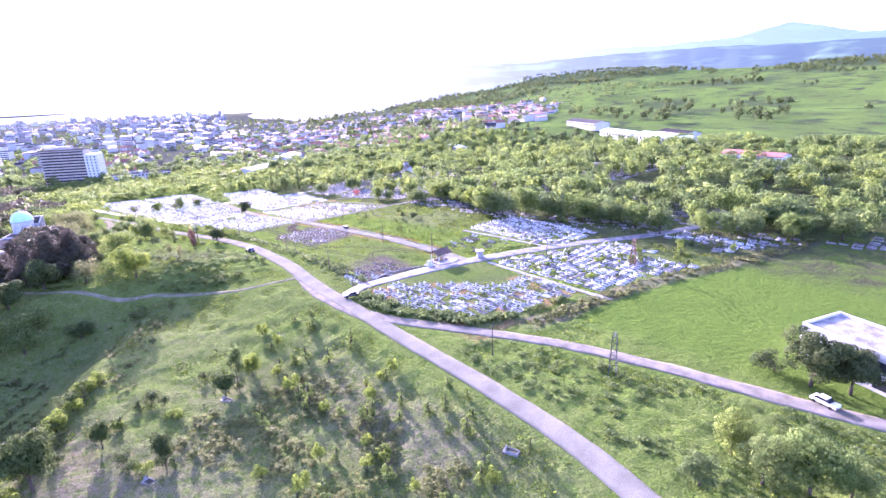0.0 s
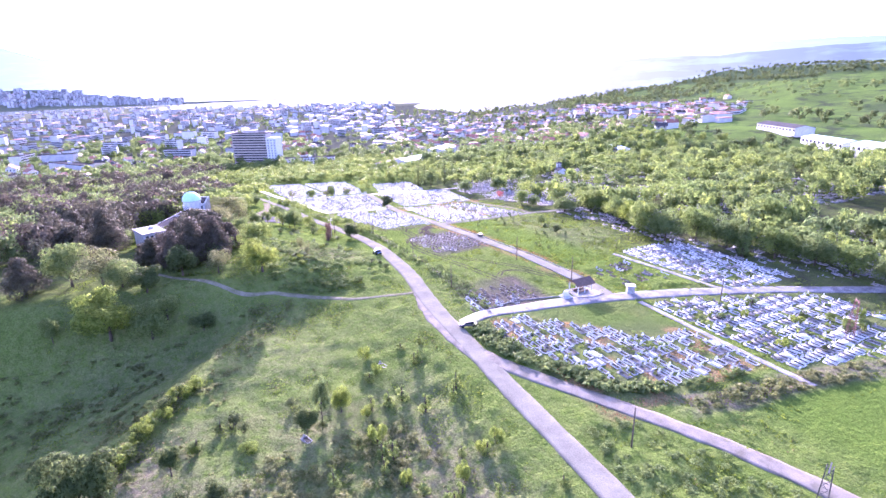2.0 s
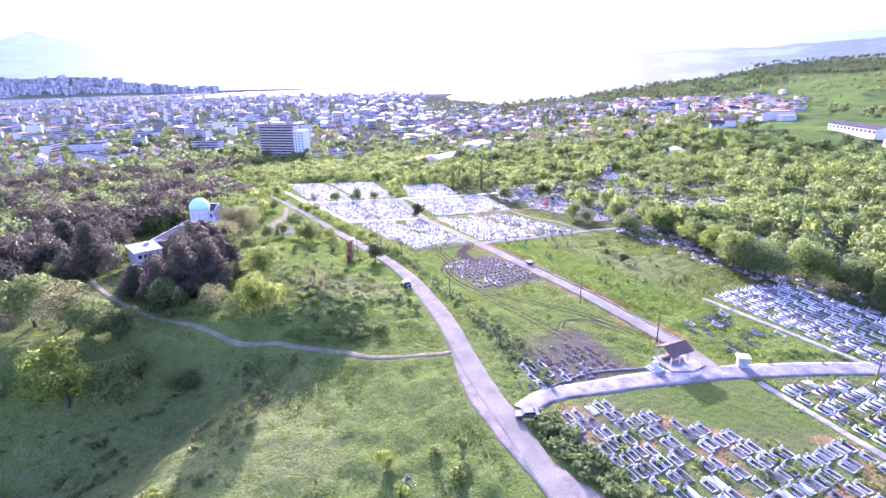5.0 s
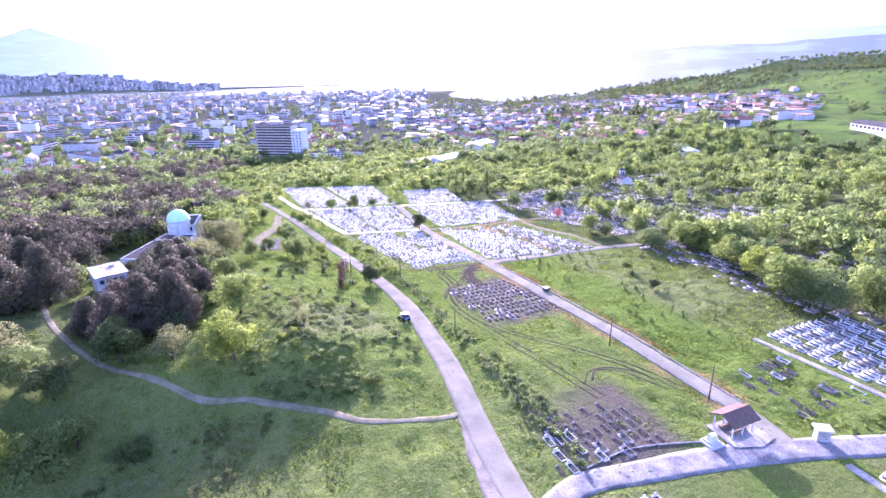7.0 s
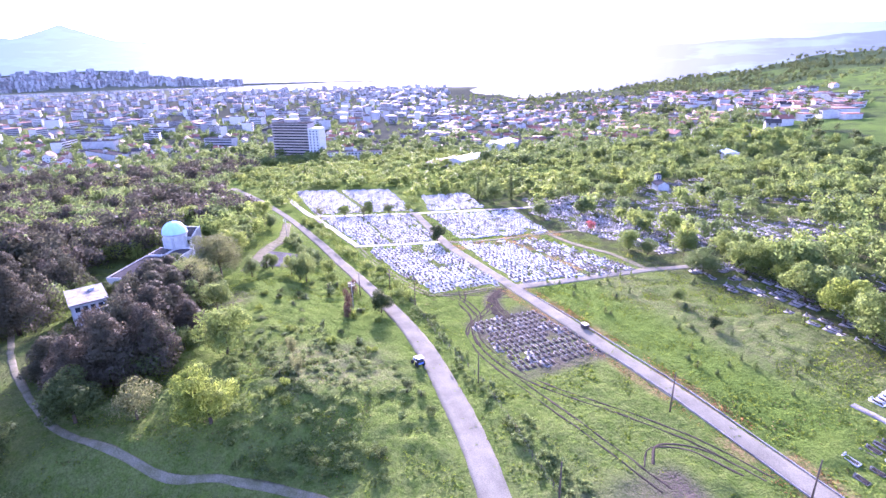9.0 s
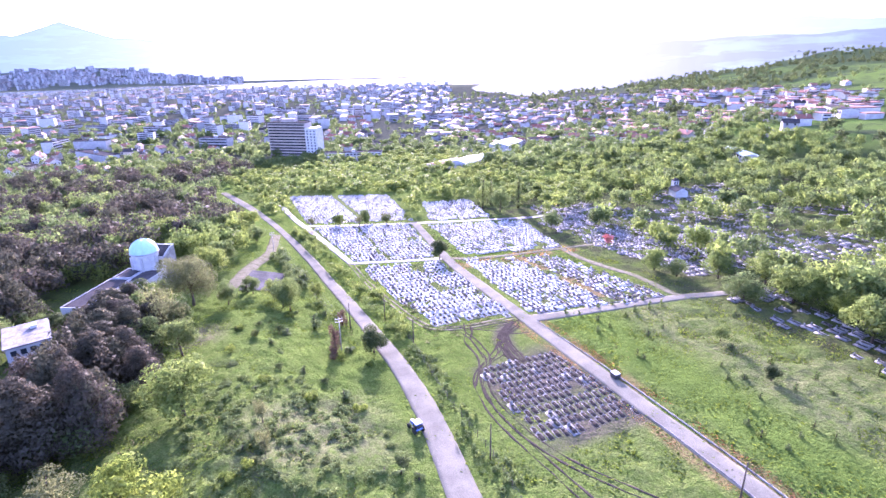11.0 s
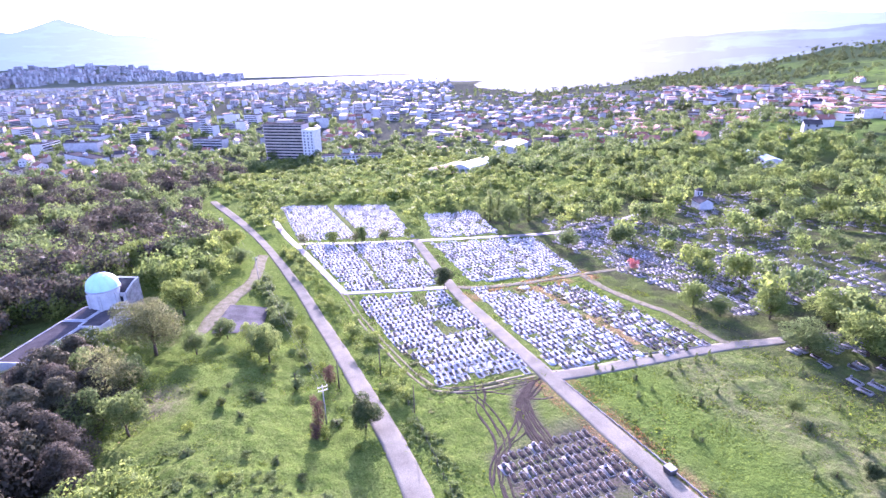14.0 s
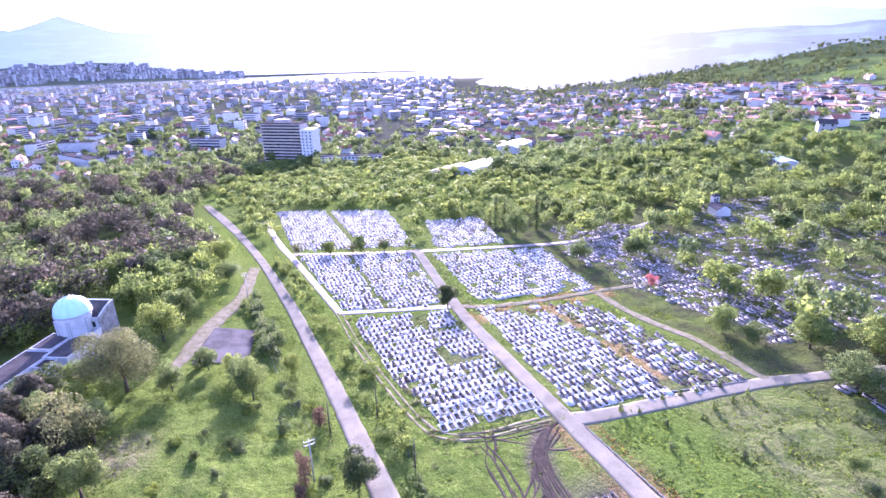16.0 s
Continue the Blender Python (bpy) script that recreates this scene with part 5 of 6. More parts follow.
grave_field("grave_field_far", -440, -332, 74, 133, MIX, False, 2.9, 1.55, 0.92, lambda x, y: within(FIELDS["far"], x, y) and abs(y - 102) > 1.6)
grave_field("grave_field_far_edge", -373, -318, 130, 169, MIX, False, 2.9, 1.55, 0.85, lambda x, y: within(FIELDS["far_edge"], x, y))
grave_field("old_graves", -330, 0, 160, 330, {"grey": 0.8, "earth": 0.2}, False, 3.3, 1.9, 0.46, lambda x, y: y > np.interp(x, [-430, -300, -252, -215, -190, -130, -60, 0], [225, 176, 182, 166, 164, 160, 172, 205]) and vnoise(x, y, 30, 17) > -0.2, "old white and grey graves under the trees")
grave_field("old_graves_field", -300, -205, 162, 200, {"grass": 0.12, "grey": 0.7, "earth": 0.18}, False, 3.2, 1.75, 0.72, lambda x, y: vnoise(x, y, 22, 14) > -0.1 and y > 172 - 0.2 * (x + 300) * 0, "old white and grey graves in rough grass")
for x, y in ((-86, 27.5), (-73, 10), (-36, 51.5), (-101, 47)):
    grave_at("grey", x, y, 0.9, 0.3, True)
for key, (g0, used) in GRAVE.items():
    if not used:
        for o in (*g0.children_recursive, g0):
            bpy.data.objects.remove(o)

# ---- buildings ----
def gable_house(name, w, d, h, rise, wall_mat, roof_mat, label, floors=2, cols=3):
    root = thing(name, label, "house", "houses of the town")
    wall = Geo().slab([(-w / 2, -2), (w / 2, -2), (w / 2, h), (0, h + rise), (-w / 2, h)], -d / 2, d / 2)
    part("wall", wall, wall_mat, root)
    roof = Geo()
    o, t = 0.5, 0.22
    s = rise / (w / 2)
    roof.slab([(-w / 2 - o, h - s * o), (0, h + rise), (0, h + rise + t), (-w / 2 - o, h - s * o + t)], -d / 2 - o, d / 2 + o)
    roof.slab([(0, h + rise), (w / 2 + o, h - s * o), (w / 2 + o, h - s * o + t), (0, h + rise + t)], -d / 2 - o, d / 2 + o)
    rf = part("roof", roof, roof_mat, root)
    part("chimney", Geo().box(-d * 0.2, w * 0.18, h + rise * 0.3, -d * 0.2 + 0.7, w * 0.18 + 0.7, h + rise + 0.9), RENDER_BUFF, rf)
    for fl in range(floors):
        z = 0.9 + fl * 2.9
        if z + 1.4 > h:
            break
        for c in range(cols):
            y = -w / 2 + w * (c + 0.5) / cols
            part("window", Geo().box(d / 2 - 0.05, y - 0.55, z, d / 2 + 0.03, y + 0.55, z + 1.35), GLASS, root)
        part("window", Geo().box(-d * 0.25 - 0.55, -w / 2 - 0.03, z, -d * 0.25 + 0.55, -w / 2 + 0.05, z + 1.35), GLASS, root)
        part("window", Geo().box(d * 0.25 - 0.55, -w / 2 - 0.03, z, d * 0.25 + 0.55, -w / 2 + 0.05, z + 1.35), GLASS, root)
    return root


def flat_block(name, w, d, floors, wall_mat, label, category="apartment block", group="blocks of the town", bay=3.4, balconies=False, fh=2.9, ribbons=False):
    """A flat-roofed block, its front to +x, each window a part."""
    h = floors * fh + 0.6
    root = thing(name, label, category, group)
    wall = part("wall", Geo().box(-d / 2, -w / 2, -3, d / 2, w / 2, h), wall_mat, root)
    roof = Geo().box(-d / 2 + 0.3, -w / 2 + 0.3, h - 0.2, d / 2 - 0.3, w / 2 - 0.3, h + 0.06)
    for q in ((-d / 2, -w / 2, d / 2, -w / 2 + 0.3), (-d / 2, w / 2 - 0.3, d / 2, w / 2), (-d / 2, -w / 2 + 0.3, -d / 2 + 0.3, w / 2 - 0.3), (d / 2 - 0.3, -w / 2 + 0.3, d / 2, w / 2 - 0.3)):
        roof.box(q[0], q[1], h, q[2], q[3], h + 0.55)
    part("roof", roof, ROOF_GREY, root)
    part("stair_head", Geo().box(-2, -1.6, h, 1.2, 1.6, h + 2.4), wall_mat, root)
    if ribbons:
        for fl in range(floors):
            z = 1.1 + fl * fh
            part("window_band", Geo().box(d / 2 - 0.05, -w / 2 + 0.8, z, d / 2 + 0.04, w / 2 - 0.8, z + 1.3), GLASS, root)
            if balconies and fl:
                part("balcony", Geo().box(d / 2, -w * 0.32, z - 1.0, d / 2 + 1.1, w * 0.1, z), RENDER_GREY, root)
        return root
    win = Geo().box(-0.05, -bay * 0.3, 0, 0.04, bay * 0.3, 1.5).mesh("window", GLASS)
    side = Geo().box(-bay * 0.26, -0.05, 0, bay * 0.26, 0.04, 1.5).mesh("window", GLASS)
    balc = Geo().box(0, -bay * 0.34, -0.1, 1.1, bay * 0.34, 0.9).mesh("balcony", RENDER_GREY)
    n, nd = max(2, int(w / bay)), max(1, int(d / bay / 1.3))
    for fl in range(floors):
        z = 1.1 + fl * fh
        for c in range(n):
            y = -w / 2 + w * (c + 0.5) / n
            ob = part("window", win, None, root)
            ob.location = (d / 2, y, z)
            if balconies and fl and c % 3 == 1:
                b = part("balcony", balc, None, root)
                b.location = (d / 2 + 0.05, y, z - 0.9)
        for c in range(nd):
            ob = part("window", side, None, root)
            ob.location = (-d / 2 + d * (c + 0.5) / nd, w / 2, z)
    return root


def put(ob, x, y, deg, s=1.0, z=None):
    ob.matrix_world = Matrix.Translation((x, y, ground_z(x, y) if z is None else z)) @ Matrix.Rotation(radians(deg), 4, "Z") @ Matrix.Scale(s, 4)
    return ob


# the town: houses on the right-hand slope, blocks and houses by the river plain
house_src = [gable_house("house", 9, 11, 6.2, 2.6, RENDER_WHITE, TILE_RED, "two-storey white house with a clay tile roof"),
             gable_house("house", 8.5, 10, 5.8, 2.8, RENDER_BUFF, TILE_RED, "buff rendered house with a red tile roof"),
             gable_house("house", 9.5, 12, 6.4, 2.4, RENDER_BUFF, ROOF_GREY, "buff rendered house with a grey roof"),
             gable_house("house", 8, 9, 3.6, 2.6, RENDER_GREY, TILE_RED, "small grey house with a brown tile roof", 1, 2)]
block_src = [flat_block("apartment_block", 34, 12, 4, RENDER_GREY, "grey four-storey apartment block with a flat roof", balconies=True, ribbons=True),
             flat_block("apartment_block", 22, 13, 6, RENDER_WHITE, "white six-storey apartment block with balconies", balconies=True, ribbons=True),
             flat_block("long_block", 62, 13, 3, RENDER_GREY, "long low pale block with rows of windows", "building", ribbons=True)]
placed = []


def free(x, y, d):
    if any((x - a) ** 2 + (y - b) ** 2 < max(d, c) ** 2 for a, b, c in placed):
        return False
    placed.append((x, y, d))
    return True


def settle(srcs, n, region, d, s=(0.9, 1.2)):
    k = tries = 0
    first = [True] * len(srcs)
    while k < n and tries < n * 40:
        tries += 1
        az, r = region()
        x, y = -100 + r * math.cos(radians(az)), 50 + r * math.sin(radians(az))
        if not free(x, y, d):
            continue
        i = int(rng.integers(len(srcs))) if k >= len(srcs) else k
        m = Matrix.Translation((x, y, ground_z(x, y))) @ Matrix.Rotation(radians(float(rng.choice([0, 90, 180, 270])) - 22 + 18 * rng.normal()), 4, "Z") @ Matrix.Scale(s[0] + (s[1] - s[0]) * rng.random(), 4)
        if first[i]:
            first[i] = False
            srcs[i].matrix_world = m
        else:
            sc = srcs[i].scale[0]
            copy_thing(srcs[i], m @ Matrix.Scale(1 / sc, 4))
        k += 1


tower_block = thing("tower_block", "tall brown slab tower with window bands and white end wing", "tower block")
put(tower_block, -700, 108, -34, 1.0, -37)
part("wall", Geo().box(-8, -26, -3, 8, 18, 41), PANEL_BROWN, tower_block)
part("roof", Geo().box(-8.3, -26.3, 41, 8.3, 18.3, 41.7), ROOF_GREY, tower_block)
part("plant_room", Geo().box(-4, -12, 41.7, 4, 4, 45), PANEL_BROWN, tower_block)
for fl in range(13):
    part("window_band", Geo().box(7.9, -25.2, 1.2 + 3.1 * fl, 8.06, 17.2, 2.7 + 3.1 * fl), GLASS, tower_block)
    part("balcony_band", Geo().box(8, -25.6, -0.1 + 3.1 * fl, 9.1, 17.6, 0.85 + 3.1 * fl), PANEL_BROWN, tower_block)
wing = part("end_wing", Geo().box(-7, 18, -3, 9, 31, 36), RENDER_WHITE, tower_block, "white end wing")
for fl in range(11):
    for y in (20.5, 24.5, 28.5):
        part("window", Geo().box(8.95, y - 0.8, 1.2 + 3.1 * fl, 9.05, y + 0.8, 2.6 + 3.1 * fl), GLASS, wing)
placed.append((-690, 122, 52))
low_wing = flat_block("office_wing", 58, 12, 3, RENDER_WHITE, "pale three-storey office wing with ribbon windows", "building", "", 3.6)
put(low_wing, -640, 160, -18)
placed.append((-628, 158, 42))
settle(block_src, 34, lambda: (170 + 26 * rng.random(), 690 + 800 * rng.random() ** 0.8), 34)
settle(house_src, 120, lambda: (166 + 33 * rng.random(), 590 + 520 * rng.random()), 15)
house_right = [gable_house("house", 9, 11, 6.0, 2.6, RENDER_WHITE, TILE_RED, "white house with a red tile roof among trees"),
               gable_house("house", 9, 12, 5.8, 2.6, RENDER_BUFF, TILE_RED, "buff house with a brown tile roof among trees"),
               gable_house("house", 8.5, 10, 5.6, 2.4, RENDER_GREY, ROOF_GREY, "grey house with a grey roof among trees")]
settle(house_right, 130, lambda: (122 + 36 * rng.random(), 520 + 650 * rng.random() ** 0.9), 16)


def far_blocks(name, n, region, size, tall, label):
    """Far quarters of the town in one mesh: walls, roofs and bands of windows."""
    g = Geo()
    for _ in range(n):
        az, r = region()
        x, y = -100 + r * math.cos(radians(az)), 50 + r * math.sin(radians(az))
        w, d, h = size[0] + (size[1] - size[0]) * rng.random(), 10 + 6 * rng.random(), tall[0] + (tall[1] - tall[0]) * rng.random() ** 2
        one = Geo().box(-d / 2, -w / 2, -4, d / 2, w / 2, h, int(rng.integers(2)))
        one.box(-d / 2 - 0.3, -w / 2 - 0.3, h, d / 2 + 0.3, w / 2 + 0.3, h + 0.7, 2 + int(rng.integers(2)))
        for z in np.arange(1.2, h - 1.6, 3.0):
            one.box(d / 2 - 0.1, -w / 2 + 1, z, d / 2 + 0.06, w / 2 - 1, z + 1.4, 4)
        g.join(one.moved(Matrix.Translation((x, y, ground_z(x, y))) @ Matrix.Rotation(radians(-22 + 90 * int(rng.integers(2)) + 14 * rng.normal()), 4, "Z")))
    tagged(new(name, g.mesh(name, [RENDER_WHITE, RENDER_GREY, ROOF_GREY, TILE_RED, GLASS])), label, "town", kind="stuff")


far_blocks("town_middle", 900, lambda: (158 + 46 * rng.random(), 1000 + 2050 * rng.random() ** 0.8), (10, 30), (6, 20), "crowded pale blocks and houses of the town")
far_blocks("town_across_river", 620, lambda: (179 + 26 * rng.random() , 3960 + 560 * rng.random()), (18, 60), (14, 42), "pale apartment blocks beyond the river")
far_blocks("town_right", 620, lambda: (lambda a: (a, 620 + (380 + 21 * (a - 118)) * rng.random()))(120 + 43 * rng.random()), (8, 16), (4, 8), "crowded small houses on the far slope")


def hall(name, w, d, h, roof_mat, label, x, y, deg):
    root = thing(name, label, "hall")
    part("wall", Geo().slab([(-w / 2, -2), (w / 2, -2), (w / 2, h), (0, h + w * 0.12), (-w / 2, h)], -d / 2, d / 2), RENDER_WHITE, root)
    r = Geo()
    r.slab([(-w / 2 - 0.5, h - 0.05), (0, h + w * 0.12), (w / 2 + 0.5, h - 0.05), (w / 2 + 0.5, h + 0.2), (0, h + w * 0.12 + 0.25), (-w / 2 - 0.5, h + 0.2)], -d / 2 - 0.4, d / 2 + 0.4)
    part("roof", r, roof_mat, root)
    for k in range(int(d / 5)):
        part("window", Geo().box(-d / 2 + 2 + k * 5, -w / 2 - 0.04, h * 0.5, -d / 2 + 4.6 + k * 5, -w / 2 + 0.05, h * 0.8), GLASS, root)
    put(root, x, y, deg)


hall("factory_hall", 20, 62, 7, ROOF_BLUE, "long factory hall with a pale blue metal roof", -185, 455, -28)
hall("factory_hall", 18, 50, 6, ROOF_BLUE, "white factory hall with a pale metal roof", -250, 500, -28)
hall("factory_hall", 16, 40, 6, ROOF_GREY, "grey workshop hall with a dark roof", -195, 505, -30)
hall("factory_hall", 18, 60, 6, ROOF_GREY, "grey workshop hall with a dark roof", -310, 535, -28)
hall("market_hall", 18, 40, 6, ROOF_BLUE, "long hall with a bright pale metal roof behind the scrub", -512, 236, -62)
hall("market_hall", 12, 34, 5, TILE_RED, "low hall with a brown roof behind the scrub", -514, 212, -62)
hall("market_hall", 22, 44, 8, ROOF_BLUE, "long hall with a bright pale metal roof behind the scrub", -625, 330, -50)
hall("market_hall", 10, 38, 4, ROOF_BLUE, "low shed with a pale metal roof among the trees", -388, 403, -28)
hall("brick_hall", 14, 34, 7, TILE_RED, "brown brick hall with a red-brown roof", -88, 352, -8)
hall("school_building", 14, 46, 8, ROOF_GREY, "white building with a flat grey roof on the slope", -448, 602, -38)

# observatory: domed drum, curved wing and long flat-roofed wing
obs = thing("observatory", "white observatory with a pale turquoise dome and long flat-roofed wing", "observatory")
put(obs, -273.6, 19.2, -26, 1.0, 0.6)
drum = Geo()
n = 20
ring = [(3.7 * math.cos(2 * math.pi * i / n), 3.7 * math.sin(2 * math.pi * i / n)) for i in range(n)]
drum.plate(ring, -4, 8.9)
part("drum", drum, RENDER_WHITE, obs)
for i in range(6):
    a = 2 * math.pi * i / 6 + 0.3
    part("buttress", Geo().box(3.5, -0.3, -2, 4.2, 0.3, 7.8).moved(Matrix.Rotation(a, 4, "Z")), RENDER_WHITE, obs)
dome = Geo()
rows_d, cols_d = 8, 24
dv = [(3.95 * math.cos(math.pi / 2 * j / rows_d) * math.cos(2 * math.pi * i / cols_d), 3.95 * math.cos(math.pi / 2 * j / rows_d) * math.sin(2 * math.pi * i / cols_d), 8.9 + 3.95 * math.sin(math.pi / 2 * j / rows_d)) for j in range(rows_d) for i in range(cols_d)] + [(0, 0, 12.85)]
df = [(j * cols_d + i, j * cols_d + (i + 1) % cols_d, (j + 1) * cols_d + (i + 1) % cols_d, (j + 1) * cols_d + i) for j in range(rows_d - 1) for i in range(cols_d)]
df += [((rows_d - 1) * cols_d + i, (rows_d - 1) * cols_d + (i + 1) % cols_d, rows_d * cols_d) for i in range(cols_d)]
dome.add(dv, df)
dm = part("dome", dome, DOME_MAT, obs, "pale turquoise sheet-metal dome", True)
for i in range(12):
    a = 2 * math.pi * i / 12
    rib = Geo()
    for j in range(6):
        e0, e1 = math.pi / 2 * j / 6, math.pi / 2 * (j + 1) / 6
        rib.tube((3.99 * math.cos(e0) * math.cos(a), 3.99 * math.cos(e0) * math.sin(a), 8.9 + 3.99 * math.sin(e0)), (3.99 * math.cos(e1) * math.cos(a), 3.99 * math.cos(e1) * math.sin(a), 8.9 + 3.99 * math.sin(e1)), 0.05, 0.05, 4)
    part("rib", rib, ROOF_BLUE, dm)
part("finial", Geo().tube((0, 0, 12.8), (0, 0, 13.3), 0.18, 0.1, 6), STEEL, dm)
part("base_ring", Geo().plate([(x * 1.11, y * 1.11) for x, y in ring], 8.6, 8.95), RENDER_GREY, obs)


def flat_wing(name, x0, y0, x1, y1, z, parent, wall=RENDER_WHITE, roof=ROOF_GREY):
    b = part(name, Geo().box(x0, y0, -4, x1, y1, z), wall, parent)
    r = Geo().box(x0 + 0.2, y0 + 0.2, z - 0.1, x1 - 0.2, y1 - 0.2, z + 0.05)
    part("roof", r, roof, b)
    p = Geo()
    for q in ((x0, y0, x1, y0 + 0.2), (x0, y1 - 0.2, x1, y1), (x0, y0 + 0.2, x0 + 0.2, y1 - 0.2), (x1 - 0.2, y0 + 0.2, x1, y1 - 0.2)):
        p.box(q[0], q[1], z, q[2], q[3], z + 0.22)
    part("parapet", p, RENDER_WHITE, b)
    return b


flat_wing("terrace_wing", -0.6, -3.4, 2.2, 5.6, 4.3, obs, roof=APRON)
flat_wing("west_wing", 2.2, -4.6, 9.4, 0.9, 4.0, obs)
flat_wing("east_wing", 2.2, 0.9, 12, 6.8, 3.7, obs)
flat_wing("long_wing", 9.4, -5.4, 28.5, 1.4, 3.6, obs)
flat_wing("entrance_wing", 12, 1.4, 15.5, 4.6, 3.3, obs)
cw = part("curved_wing", Geo().box(-6.4, -1.5, -4, -0.6, 5.3, 6.4), RENDER_WHITE, obs, "tall wing with a curved roof and dark gable")
sweep = [(0.6 + 5.8 * k / 8, 6.9 + 2.0 * math.sin(math.pi / 2 * k / 8)) for k in range(9)]
turned = Matrix.Rotation(radians(90), 4, "Z")
part("roof", Geo().slab([(0.6, 6.3)] + sweep + [(6.4, 6.3)], -1.3, 5.2).moved(turned), ROOF_GREY, cw)
for y0, y1, mat_ in ((5.3, 5.6, GREYSTONE), (-1.8, -1.5, RENDER_WHITE)):
    part("gable", Geo().slab([(0.5, -4)] + [(p, z + 0.1) for p, z in sweep] + [(6.5, -4)], y0, y1).moved(turned), mat_, cw)
    rim = Geo()
    for (p, z), (q, w) in zip(sweep[:-1], sweep[1:]):
        rim.tube((-p, (y0 + y1) / 2, z + 0.2), (-q, (y0 + y1) / 2, w + 0.2), 0.2, 0.2, 5)
    part("coping", rim, RENDER_WHITE, cw)
part("coping", Geo().box(-0.75, -1.5, 6.4, -0.45, 5.3, 7.1), RENDER_WHITE, cw)
part("coping", Geo().box(-6.6, -1.5, 6.4, -6.3, 5.3, 9.15), RENDER_WHITE, cw)
for k in range(2):
    part("door", Geo().box(-0.62, 1.2 + 2.0 * k, 4.35, -0.54, 2.4 + 2.0 * k, 6.0), GLASS, cw)

# small white house in the trees
hut = thing("small_house", "small white flat-roofed house half hidden by pines", "house")
put(hut, -226.5, 2.5, 18, 0.85, 5.9)
part("wall", Geo().box(-6, -4.5, -6, 7, 4.5, 3.4), RENDER_WHITE, hut)
part("roof", Geo().box(-6.4, -4.9, 3.4, 7.4, 4.9, 3.75), CONCRETE, hut)
part("roof_vent", Geo().box(-3, 1, 3.75, -1.5, 2.4, 4.6), RENDER_WHITE, hut)
for k in range(4):
    part("window", Geo().box(6.95, -3.6 + 1.9 * k, 1.2, 7.04, -2.4 + 1.9 * k, 2.6), GLASS, hut)

# chapel in the trees
chapel = thing("chapel", "small white chapel with a square tower and tiled roof", "chapel")
put(chapel, -311, 268, -20, 0.8)
part("nave", Geo().slab([(-4, -2), (4, -2), (4, 4.2), (0, 6.6), (-4, 4.2)], -6, 5), RENDER_WHITE, chapel)
part("roof", Geo().slab([(-4.5, 4.0), (0, 6.65), (4.5, 4.0), (4.5, 4.25), (0, 6.95), (-4.5, 4.25)], -6.4, 5.3), ROOF_GREY, chapel)
tower = part("tower", Geo().box(-8.6, -1.8, -2, -5, 1.8, 9.5), RENDER_WHITE, chapel)
part("tower_roof", Geo().box(-9, -2.2, 9.5, -4.6, 2.2, 11.2, 0, 2.0), ROOF_GREY, tower)
for s in (-1, 1):
    part("belfry_opening", Geo().box(-5.06, -0.5 + s * 0.8, 6.8, -4.95, 0.3 + s * 0.8, 8.8), GLASS, tower)
for k in range(3):
    part("window", Geo().box(-4 + 3 * k, 3.95, 1.4, -3 + 3 * k, 4.05, 3.2), GLASS, chapel)

# white two-storey building by the gravel road
villa = thing("flat_roofed_building", "white two-storey flat-roofed building with large dark windows", "building")
put(villa, -11.5, 110, -22)
vw = part("wall", Geo().box(0, 0, -1, 40, 11, 6.8), RENDER_WHITE, villa)
part("roof", Geo().box(0.35, 0.35, 6.6, 39.65, 10.65, 6.86), CONCRETE, villa)
for q in ((0, 0, 40, 0.35), (0, 10.65, 40, 11), (0, 0.35, 0.35, 10.65), (39.65, 0.35, 40, 10.65)):
    part("parapet", Geo().box(q[0], q[1], 6.8, q[2], q[3], 7.4), RENDER_WHITE, villa)
part("stair_head", Geo().box(14, 4, 6.8, 24, 11.2, 9.4), RENDER_WHITE, villa)
for fl in range(2):
    for k in range(6):
        part("window", Geo().box(8 + 5.2 * k, -0.05, 0.7 + 3.1 * fl, 12 + 5.2 * k, 0.05, 2.6 + 3.1 * fl), GLASS, villa)
part("string_course", Geo().box(-0.1, -0.18, 3.1, 40.1, 0.0, 3.45), RENDER_WHITE, villa)

# open pavilion on a concrete base
pav = thing("pavilion", "open wooden pavilion with a brown gabled roof on posts", "pavilion")
put(pav, -107.7, 106, 0)
part("base", Geo().plate([(-2.4, -3.2), (3.2, -3.6), (5.0, 0.5), (4.4, 4.2), (-2.0, 3.4)], -0.6, 0.28), CONCRETE, pav)
for x in (-1.7, 1.7):
    for y in (-2.3, 0, 2.3):
        part("post", Geo().box(x - 0.1, y - 0.1, 0.25, x + 0.1, y + 0.1, 2.75), RENDER_WHITE, pav)
quarter = Matrix.Rotation(radians(90), 4, "Z")
roof = part("roof", Geo().slab([(-2.3, 2.55), (0, 3.75), (2.3, 2.55), (2.3, 2.7), (0, 3.92), (-2.3, 2.7)], -3.0, 3.0).moved(quarter), PAV_ROOF, pav, "brown sheeted gable roof")
for s_ in (-1, 1):
    for k in range(12):
        part("roof_sheet", Geo().slab([(s_ * 2.34, 2.72), (s_ * 0.02, 3.94), (s_ * 0.02, 3.98), (s_ * 2.34, 2.76)], -3.02 + 0.503 * k, -3.02 + 0.503 * k + 0.47).moved(quarter), PAV_ROOF, roof)
for x in (-1.7, 1.7):
    part("beam", Geo().box(x - 0.09, -2.6, 2.5, x + 0.09, 2.6, 2.7), WOOD, pav)
for x in (-0.9, 0.9):
    part("bench", Geo().box(x - 0.22, -1.8, 0.28, x + 0.22, 1.8, 0.75), WOOD, pav)

